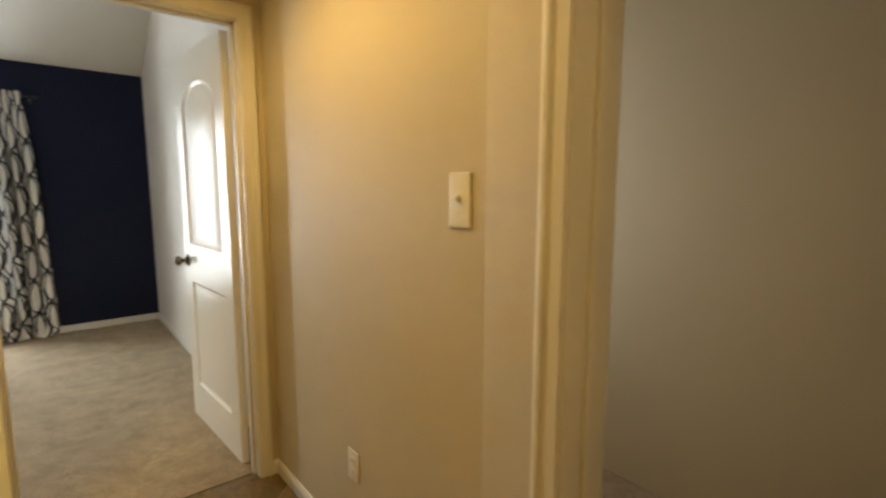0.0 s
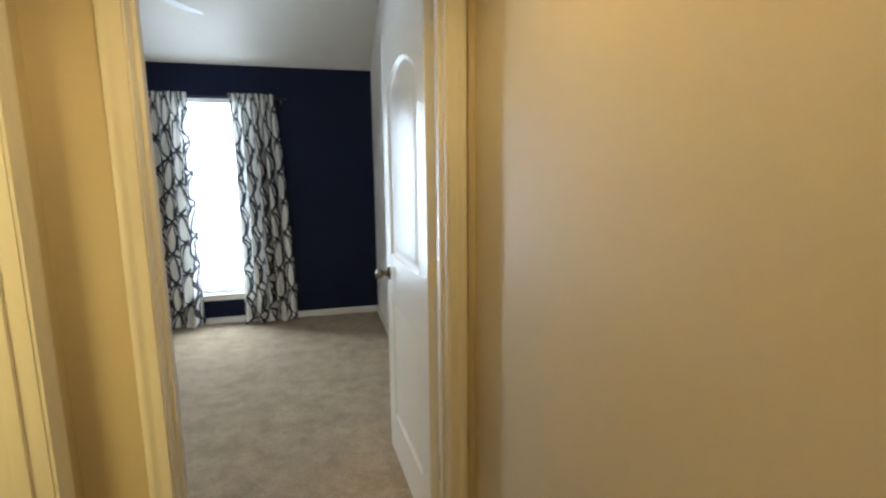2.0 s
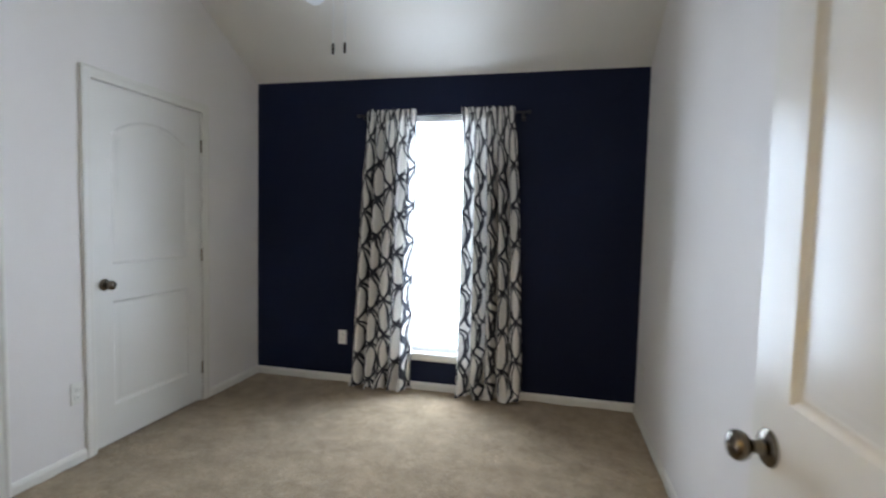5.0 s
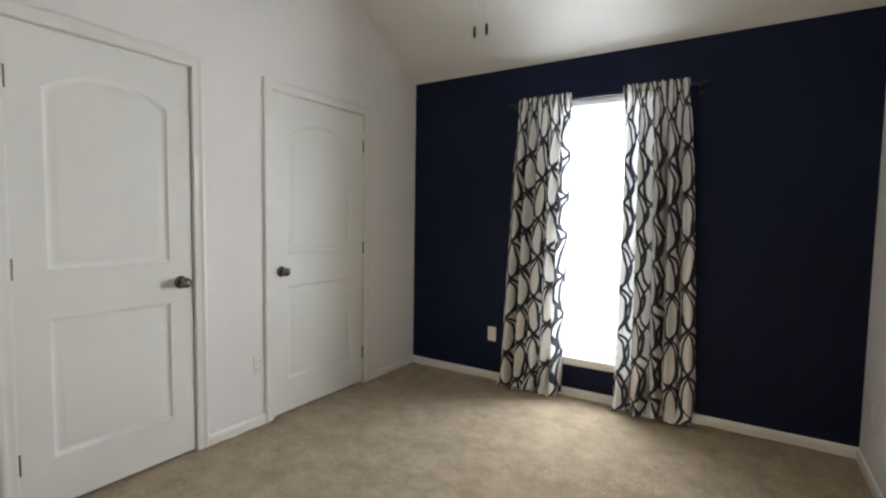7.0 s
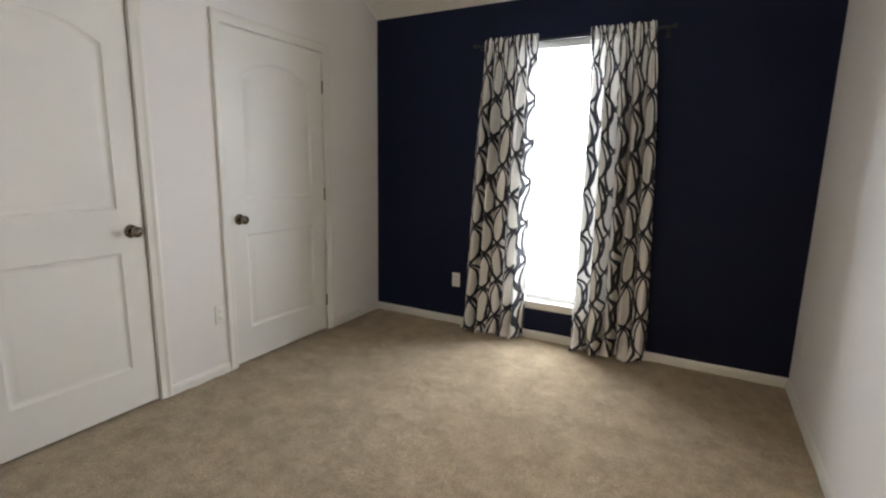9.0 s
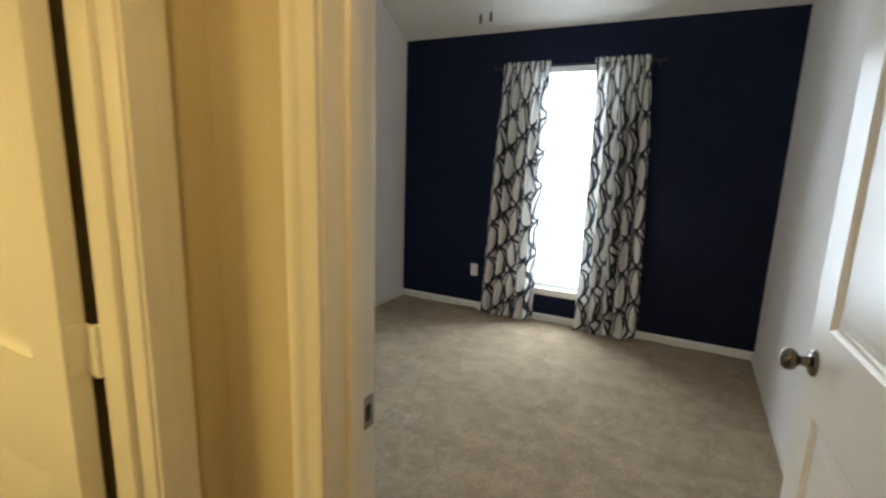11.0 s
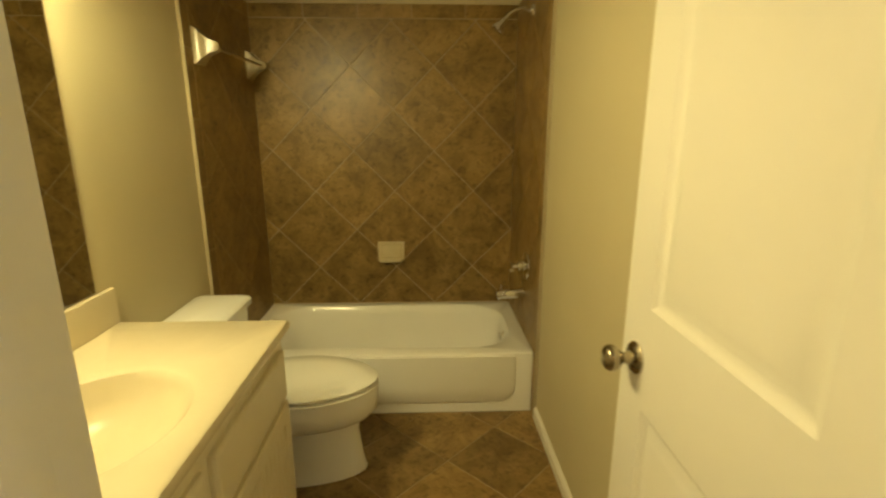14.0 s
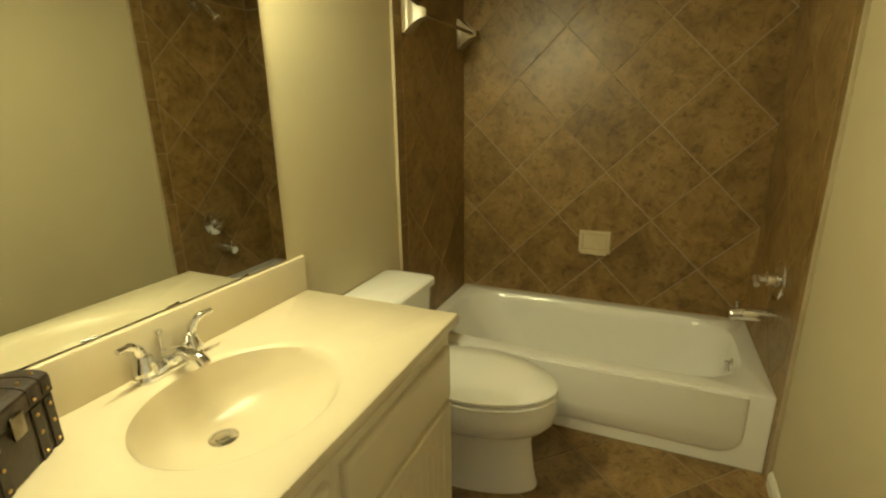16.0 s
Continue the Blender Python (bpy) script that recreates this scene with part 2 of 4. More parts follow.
def fabric_material():
    """Cream drapery with crossing black oval loops, drawn in the cloth's own metres."""
    m, nt, p = nodes_of("loop_fabric")
    uv = nt.nodes.new("ShaderNodeUVMap")
    uv.uv_map = "cloth"
    sep = nt.nodes.new("ShaderNodeSeparateXYZ")
    nt.links.new(uv.outputs[0], sep.inputs[0])

    def math_node(op, a, b=None):
        k = nt.nodes.new("ShaderNodeMath")
        k.operation = op
        for i, v in enumerate((a, b)):
            if v is None:
                continue
            if isinstance(v, (int, float)):
                k.inputs[i].default_value = v
            else:
                nt.links.new(v, k.inputs[i])
        return k.outputs[0]

    u, v = sep.outputs[0], sep.outputs[1]
    wob = nt.nodes.new("ShaderNodeTexNoise")
    wob.inputs["Scale"].default_value, wob.inputs["Detail"].default_value = 5.0, 1.0
    nt.links.new(uv.outputs[0], wob.inputs["Vector"])
    w0 = math_node("MULTIPLY", math_node("SUBTRACT", wob.outputs["Fac"], 0.5), 0.05)
    total = None
    uw = math_node("ADD", u, w0)
    vw = math_node("ADD", v, math_node("MULTIPLY", w0, 1.6))
    for pw, turn, amp, shift, width, side in ((0.138, 0.56, 0.055, 0.0, 0.0084, 0.0), (0.138, 0.56, -0.055, 0.10, 0.0080, 0.0),
                                              (0.138, 0.56, 0.031, 0.22, 0.0050, 0.0), (0.138, 0.56, -0.029, 0.34, 0.0052, 0.0),
                                              (0.138, 0.52, 0.040, 0.9, 0.0074, 0.5), (0.138, 0.52, -0.038, 1.0, 0.0068, 0.5)):
        cell = math_node("ADD", math_node("DIVIDE", uw, pw), side)
        across = math_node("MULTIPLY", math_node("SUBTRACT", math_node("FRACT", cell), 0.5), pw)
        phase = math_node("ADD", math_node("MULTIPLY", math_node("FLOOR", cell), 2.2), shift)
        angle = math_node("ADD", math_node("MULTIPLY", vw, 2 * math.pi / turn), phase)
        triple = math_node("MULTIPLY", angle, 3.0)
        swing = math_node("ADD", math_node("SINE", angle), math_node("MULTIPLY", math_node("SINE", triple), 0.06))
        off = math_node("ABSOLUTE", math_node("SUBTRACT", across, math_node("MULTIPLY", swing, amp)))
        slope = math_node("ADD", math_node("COSINE", angle), math_node("MULTIPLY", math_node("COSINE", triple), 0.18))
        lean = math_node("MULTIPLY", slope, amp * 2 * math.pi / turn)
        dist = math_node("DIVIDE", off, math_node("POWER", math_node("ADD", math_node("MULTIPLY", lean, lean), 1.0), 0.5))
        line = nt.nodes.new("ShaderNodeMapRange")
        line.inputs["From Min"].default_value, line.inputs["From Max"].default_value = width * 0.8, width * 1.15
        line.inputs["To Min"].default_value, line.inputs["To Max"].default_value = 1.0, 0.0
        nt.links.new(dist, line.inputs["Value"])
        total = line.outputs[0] if total is None else math_node("MAXIMUM", total, line.outputs[0])
    weave = ramp_mix(nt, noise_of(nt, 300, 2.0, 0.5, "UV"), (0.77, 0.735, 0.67), (0.85, 0.82, 0.76))
    mix = nt.nodes.new("ShaderNodeMix")
    mix.data_type = "RGBA"
    mix.inputs[7].default_value = (0.018, 0.018, 0.026, 1)
    nt.links.new(total, mix.inputs[0])
    nt.links.new(weave, mix.inputs[6])
    nt.links.new(mix.outputs[2], p.inputs["Base Color"])
    p.inputs["Roughness"].default_value = 0.85
    p.inputs["Sheen Weight"].default_value = 0.1
    tr = nt.nodes.new("ShaderNodeBsdfTranslucent")
    nt.links.new(mix.outputs[2], tr.inputs["Color"])
    ms = nt.nodes.new("ShaderNodeMixShader")
    ms.inputs[0].default_value = 0.10
    nt.links.new(p.outputs[0], ms.inputs[1])
    nt.links.new(tr.outputs[0], ms.inputs[2])
    nt.links.new(ms.outputs[0], nt.nodes["Material Output"].inputs["Surface"])
    bump_to(nt, p, noise_of(nt, 500, 2.0, 0.5, "UV"), 0.2, 0.001)
    return m


FABRIC = fabric_material()


def glass_material():
    m, nt, p = nodes_of("clear_glass")
    p.inputs["Base Color"].default_value = (0.97, 0.985, 0.98, 1)
    p.inputs["Roughness"].default_value, p.inputs["Transmission Weight"].default_value, p.inputs["IOR"].default_value = 0.02, 1.0, 1.45
    return m


def mirror_material():
    m, nt, p = nodes_of("mirror_silver")
    p.inputs["Base Color"].default_value = (0.80, 0.82, 0.78, 1)
    p.inputs["Metallic"].default_value, p.inputs["Roughness"].default_value = 1.0, 0.015
    return m


def frosted_material():
    m, nt, p = nodes_of("frosted_glass")
    p.inputs["Base Color"].default_value = (0.95, 0.9, 0.8, 1)
    p.inputs["Roughness"].default_value, p.inputs["Transmission Weight"].default_value = 0.5, 0.9
    return m


GLASS, MIRROR, FROSTED = glass_material(), mirror_material(), frosted_material()


# ---- builders ----
def link(name, bm, material, parent=None, label="", smooth=False):
    bmesh.ops.recalc_face_normals(bm, faces=bm.faces)
    me = bpy.data.meshes.new(name)
    bm.to_mesh(me)
    bm.free()
    if smooth:
        me.polygons.foreach_set("use_smooth", [True] * len(me.polygons))
        me.set_sharp_from_angle(angle=radians(38))
    me.materials.append(material)
    ob = new(name, me)
    if parent:
        ob.parent = parent
    if label:
        ob["label"] = label
    return ob


def part(name, bm, material, parent, label="", smooth=True):
    return link(name, bm, material, parent, label, smooth)


def holder(name, m, label, category, group="", kind=""):
    ob = new(name)
    ob.empty_display_size = 0.1
    ob.matrix_world = m
    return tagged(ob, label, category, group, kind)


def box(bm, x0, x1, y0, y1, z0, z1, bevel=0.0, segments=2):
    x0, x1, y0, y1, z0, z1 = min(x0, x1), max(x0, x1), min(y0, y1), max(y0, y1), min(z0, z1), max(z0, z1)
    v = [bm.verts.new(c) for c in ((x0, y0, z0), (x1, y0, z0), (x1, y1, z0), (x0, y1, z0), (x0, y0, z1), (x1, y0, z1), (x1, y1, z1), (x0, y1, z1))]
    f = [bm.faces.new([v[i] for i in q]) for q in ((0, 3, 2, 1), (4, 5, 6, 7), (0, 1, 5, 4), (1, 2, 6, 5), (2, 3, 7, 6), (3, 0, 4, 7))]
    if bevel:
        edges = list({e for q in f for e in q.edges})
        bmesh.ops.bevel(bm, geom=edges, offset=bevel, segments=segments, affect="EDGES", profile=0.5)
    return bm


def boxed(*args, bevel=0.0, segments=2):
    return box(bmesh.new(), *args, bevel=bevel, segments=segments)


def loft(bm, loops, close_start=False, close_end=False, ring=True):
    rows = [[bm.verts.new(c) for c in loop] for loop in loops]
    n = len(rows[0])
    for a, b in zip(rows, rows[1:]):
        for i in range(n if ring else n - 1):
            j = (i + 1) % n
            bm.faces.new((a[i], a[j], b[j], b[i]))
    if close_start:
        bm.faces.new(rows[0][::-1])
    if close_end:
        bm.faces.new(rows[-1])
    return bm


def lathe(profile, n=24, axis="z", at=(0, 0, 0)):
    """A turned shape from (radius, height) pairs."""
    bm = bmesh.new()
    loops = []
    for r, h in profile:
        loop = []
        for i in range(n):
            a = 2 * math.pi * i / n
            c, s = max(r, 1e-4) * math.cos(a), max(r, 1e-4) * math.sin(a)
            p = {"z": (c, s, h), "y": (c, h, s), "x": (h, c, s)}[axis]
            loop.append((p[0] + at[0], p[1] + at[1], p[2] + at[2]))
        loops.append(loop)
    return loft(bm, loops, True, True)


def tube(points, radii, n=12, bm=None):
    """A round bar along a line of points, with a radius at each."""
    bm = bm or bmesh.new()
    pts = [Vector(p) for p in points]
    loops = []
    up = Vector((0, 0, 1))
    for i, p in enumerate(pts):
        d = (pts[min(i + 1, len(pts) - 1)] - pts[max(i - 1, 0)]).normalized()
        side = d.cross(up)
        if side.length < 0.05:
            side = d.cross(Vector((1, 0, 0)))
        side.normalize()
        other = side.cross(d).normalized()
        r = radii[i] if isinstance(radii, (list, tuple)) else radii
        loops.append([p + side * r * math.cos(2 * math.pi * k / n) + other * r * math.sin(2 * math.pi * k / n) for k in range(n)])
    return loft(bm, loops, True, True)


def smooth_line(points, steps=6):
    """Points along a soft curve through the given ones."""
    p = [Vector(q) for q in points]
    p = [p[0] * 2 - p[1]] + p + [p[-1] * 2 - p[-2]]
    out = []
    for i in range(1, len(p) - 2):
        for k in range(steps):
            t = k / steps
            out.append(0.5 * ((2 * p[i]) + (p[i + 1] - p[i - 1]) * t + (2 * p[i - 1] - 5 * p[i] + 4 * p[i + 1] - p[i + 2]) * t * t
                              + (3 * p[i] - p[i - 1] - 3 * p[i + 1] + p[i + 2]) * t ** 3))
    return out + [p[-2]]


def structure(name, bm, material, label, category, smooth=False):
    return tagged(link(name, bm, material, None, "", smooth), label, category, "", "structure")


# ---- large structure ----
WX0, WX1, WZ0, WZ1 = -1.785, -1.175, 0.288, 2.135   # window opening
b = bmesh.new()
box(b, BW - 0.12, WX0, 0, 0.14, -0.05, 2.6)
box(b, WX1, 0.12, 0, 0.14, -0.05, 2.6)
box(b, WX0, WX1, 0, 0.14, -0.05, WZ0)
box(b, WX0, WX1, 0, 0.14, WZ1, 2.6)
structure("wall_north", b, NAVY, "navy blue painted accent wall around a tall narrow window", "wall")

C1A, C1B, C2A, C2B, DH = -2.708, -1.970, -1.474, -0.660, 2.030   # closet openings
b = bmesh.new()
for y0, y1 in ((BS - 0.115, C1A), (C1B, C2A), (C2B, 0.14)):
    box(b, BW - 0.12, BW, y0, y1, -0.05, 3.2)
for y0, y1 in ((C1A, C1B), (C2A, C2B)):
    box(b, BW - 0.12, BW, y0, y1, DH, 3.2)
structure("wall_west", b, WALL, "cream painted bedroom wall with two white closet doors", "wall")
b = boxed(0, 0.12, BS - 0.115, 0, -0.05, 3.2)
structure("wall_east", b, WALL, "cream painted bedroom wall behind the open door", "wall")

DX0, DX1 = -0.992, -0.162     # bedroom door opening
MID = (BS + HN) / 2
for nm, n0, n1, paint, lab in (("wall_south", MID, BS, WALL, "pale painted bedroom wall around the doorway"), ("wall_hall_north", HN, MID, HALLWALL, "tan painted hall wall around the bedroom doorway")):
    b = bmesh.new()
    box(b, BW - 0.12, DX0 - 0.018, n0, n1, -0.05, 3.2)
    box(b, DX1 + 0.018, 0.12, n0, n1, -0.05, 3.2)
    box(b, DX0 - 0.018, DX1 + 0.018, n0, n1, DH + 0.018, 3.2)
    structure(nm, b, paint, lab, "wall")

BY0, BY1 = -4.268, -3.577     # bathroom door opening
b = bmesh.new()
box(b, BE, HW, BY1 + 0.018, HN, -0.05, 2.6)
box(b, BE, HW, -6.7, BY0 - 0.018, -0.05, 2.6)
box(b, BE, HW, BY0 - 0.018, BY1 + 0.018, DH + 0.018, 2.6)
structure("wall_hall_west", b, HALLWALL, "tan painted hall wall around the bathroom doorway", "wall")

SY0, SY1 = -5.92, -5.055       # doorway in the hall's east wall
KX = HE - 0.035               # the wall swells out towards that doorway
b = bmesh.new()
loop = [(HE, HN), (HE, -4.805), (HE - 0.006, -4.835), (KX, SY1 + 0.018), (HE + 0.12, SY1 + 0.018), (HE + 0.12, HN)]
loft(b, [[(x, y, -0.05) for x, y in loop], [(x, y, 2.6) for x, y in loop]], True, True)
box(b, KX, HE + 0.12, -6.7, SY0 - 0.018, -0.05, 2.6)
box(b, KX, HE + 0.12, SY0 - 0.018, SY1 + 0.018, DH + 0.018, 2.6)
structure("wall_hall_east", b, HALLWALL, "tan painted hall wall with a light switch", "wall")
structure("wall_hall_south", boxed(BE, HE + 0.12, -6.82, -6.7, -0.05, 2.6), HALLWALL, "plain tan wall closing the hall", "wall")
b = bmesh.new()
box(b, 1.15, 1.27, -6.7, -3.6, -0.05, 2.6)
box(b, HE + 0.12, 1.15, -6.82, -6.7, -0.05, 2.6)
box(b, HE + 0.12, 0.1, -3.72, -3.6, -0.05, 2.6)
box(b, 1.0, 1.15, -3.72, -3.6, -0.05, 2.6)
box(b, 0.1, 1.0, -3.72, -3.6, -0.05, 0.75)
box(b, 0.1, 1.0, -3.72, -3.6, 2.05, 2.6)
structure("wall_side_room", b, HALLWALL, "plain tan walls of the dim room off the hall", "wall")

structure("wall_bath_north", boxed(BWE - 0.1, BE, BN, HN, -0.05, 2.6), BATHWALL, "tan painted bathroom wall behind the open door", "wall")
structure("wall_bath_south", boxed(BWE - 0.1, BE, BSO - 0.1, BSO, -0.05, 2.6), BATHWALL, "tan painted bathroom wall behind the vanity", "wall")
structure("wall_bath_west", boxed(BWE - 0.1, BWE, BSO, BN, -0.05, 2.6), BATHWALL, "bathroom wall behind the tub", "wall")

b = bmesh.new()
prof = [(0.0, CEIL), (-1.12, FLAT), (BS, FLAT), (BS, FLAT + 0.12), (-1.16, FLAT + 0.12), (0.0, CEIL + 0.12)]
loft(b, [[(BW, y, z) for y, z in prof], [(0, y, z) for y, z in prof]], True, True)
structure("ceiling_bedroom", b, CEILING, "vaulted cream ceiling sloping down to the navy wall", "ceiling")
b = boxed(HW, HE, -6.7, HN, CEIL, CEIL + 0.1)
box(b, HE + 0.0, 1.15, -6.7, -3.72, CEIL + 0.001, CEIL + 0.1)
structure("ceiling_hall", b, CEILING, "flat cream hall ceiling", "ceiling")
structure("ceiling_bathroom", boxed(BWE, BE, BSO, BN, CEIL, CEIL + 0.1), CEILING, "flat cream bathroom ceiling", "ceiling")

# carpet with a softly uneven pile
b = bmesh.new()
nx, ny = 120, 130
grid = []
for j in range(ny + 1):
    row = []
    for i in range(nx + 1):
        x, y = BW + (0 - BW) * i / nx, (BS - 0.055) + (0 - (BS - 0.055)) * j / ny
        z = 0.005 * noise.noise((x * 5, y * 5, 0)) + 0.004 * noise.noise((x * 14, y * 14, 3))
        row.append(b.verts.new((x, y, z)))
    grid.append(row)
for j in range(ny):
    for i in range(nx):
        b.faces.new((grid[j][i], grid[j][i + 1], grid[j + 1][i + 1], grid[j + 1][i]))
structure("floor_bedroom", b, CARPET, "beige cut-pile carpet with brushed patches", "floor", True)
structure("floor_closets", boxed(BW - 0.9, BW - 0.001, BS, 0, -0.05, -0.004), CARPET, "beige carpet running under the closet doors", "floor")
floor_hall = structure("floor_hall", boxed(BE + 0.03, HE, -6.7, BS - 0.055, -0.06, -0.0040), GROUT, "diagonal brown tile floor with tan grout in the hall", "floor")
floor_bath = structure("floor_bathroom", boxed(BWE, BE + 0.03, BSO, BN, -0.06, -0.0040), GROUT, "diagonal brown tile floor with tan grout", "floor")
structure("floor_side_room", boxed(HE, 1.15, -6.7, -3.72, -0.06, -0.004), CARPET, "beige carpet in the dim side room", "floor")
b = bmesh.new()
for y0, y1 in ((BS, C1A - 0.2), (C1A - 0.2, -0.4), (-0.4, 0.0)):
    box(b, BW - 1.0, BW - 0.9, y0, y1, -0.05, 2.6)
structure("wall_closet_back", b, WALL, "plain wall at the back of the closets", "wall")

# ---- door frames: jambs, stops and moulded casings ----
CASING = ((0.000, 0.000), (0.000, 0.009), (0.004, 0.011), (0.010, 0.0105), (0.022, 0.0125), (0.032, 0.0125), (0.036, 0.0155), (0.042, 0.018), (0.052, 0.018), (0.057, 0.015), (0.057, 0.000))


def casing(u0, u1, h, put, side, base=0.0):
    """A mitred moulding round three sides of an opening. put(u, n, z) lays it into the world, n outwards."""
    bm = bmesh.new()
    loops = []
    for u, du, z, dz in ((u0, -1, base, 0), (u0, -1, h, 1), (u1, 1, h, 1), (u1, 1, base, 0)):
        loops.append([put(u + du * (w + 0.005), side * d, z + dz * (w + 0.005)) for w, d in CASING])
    return loft(bm, loops, True, True)


def door_frame(name, u0, u1, h, n0, n1, along, stop_at, label, sides=(0, 1)):
    """Lining of an opening in a wall between n0 and n1, along x or y, with its casings."""
    put = (lambda u, n, z: (u, n, z)) if along == "x" else (lambda u, n, z: (n, u, z))
    root = holder(name, pose(0, 0, 0), label, "door frame", "", "structure")

    def bar(nm, ua, ub, na, nb, za, zb):
        p, q = put(ua, na, za), put(ub, nb, zb)
        part(nm, boxed(p[0], q[0], p[1], q[1], p[2], q[2], bevel=0.0015), TRIM, root)

    lo, hi = min(n0, n1), max(n0, n1)
    bar("jamb", u0 - 0.018, u0, lo - 0.001, hi + 0.001, 0, h)
    bar("jamb", u1, u1 + 0.018, lo - 0.001, hi + 0.001, 0, h)
    bar("head_jamb", u0 - 0.018, u1 + 0.018, lo - 0.001, hi + 0.001, h, h + 0.018)
    s0, s1 = stop_at
    bar("stop", u0, u0 + 0.011, s0, s1, 0, h)
    bar("stop", u1 - 0.011, u1, s0, s1, 0, h)
    bar("head_stop", u0, u1, s0, s1, h - 0.011, h)
    for k in sides:
        n, sg = ((hi, 1), (lo, -1))[k]
        part("casing", casing(u0, u1, h, lambda u, d, z, n=n: put(u, n + d, z), sg), TRIM, root)
    return root


door_frame("door_frame_bedroom", DX0, DX1, DH, BS, HN, "x", (BS - 0.075, BS - 0.042), "glossy cream moulded door casing around the bedroom doorway")
door_frame("door_frame_bathroom", BY0, BY1, DH, BE, HW, "y", (BE + 0.042, BE + 0.075), "glossy cream moulded door casing around the bathroom doorway")
door_frame("door_frame_closet", C1A, C1B, DH, BW - 0.12, BW, "y", (BW - 0.065, BW - 0.043), "white moulded casing around a closet door", (0,))
door_frame("door_frame_closet", C2A, C2B, DH, BW - 0.12, BW, "y", (BW - 0.065, BW - 0.043), "white moulded casing around a closet door", (0,))
door_frame("door_frame_side_room", SY0, SY1, DH, KX, HE + 0.12, "y", (HE + 0.03, HE + 0.06), "shadowed moulded casing around an open doorway", (1,))

strike = holder("strike_plate", pose(0, 0, 0), "dull metal strike plate let into the door jamb", "strike plate")
part("plate", boxed(DX0, DX0 + 0.0025, BS - 0.036, BS - 0.003, 0.915, 0.975, bevel=0.001), STEEL, strike)
# solid dark block; the hole's shade is in its colour
part("latch_hole", boxed(DX0 + 0.002, DX0 + 0.0032, BS - 0.027, BS - 0.014, 0.930, 0.960), BLACK, strike, "latch hole painted dark for the shade inside")


# ---- panelled doors ----
def arch_loop(x0, x1, z0, z1, rise, inset, n=14):
    """The outline of a panel with an arched head, pulled in by inset."""
    xa, xb, za, zb = x0 + inset, x1 - inset, z0 + inset, z1 - inset
    pts = [(xa, za), (xb, za)]
    if rise <= 0:
        return pts + [(xb, zb), (xa, zb)]
    for i in range(n + 1):
        t = i / n
        x = xb + (xa - xb) * t
        pts.append((x, zb + rise * (1 - (2 * t - 1) ** 2)))
    return pts


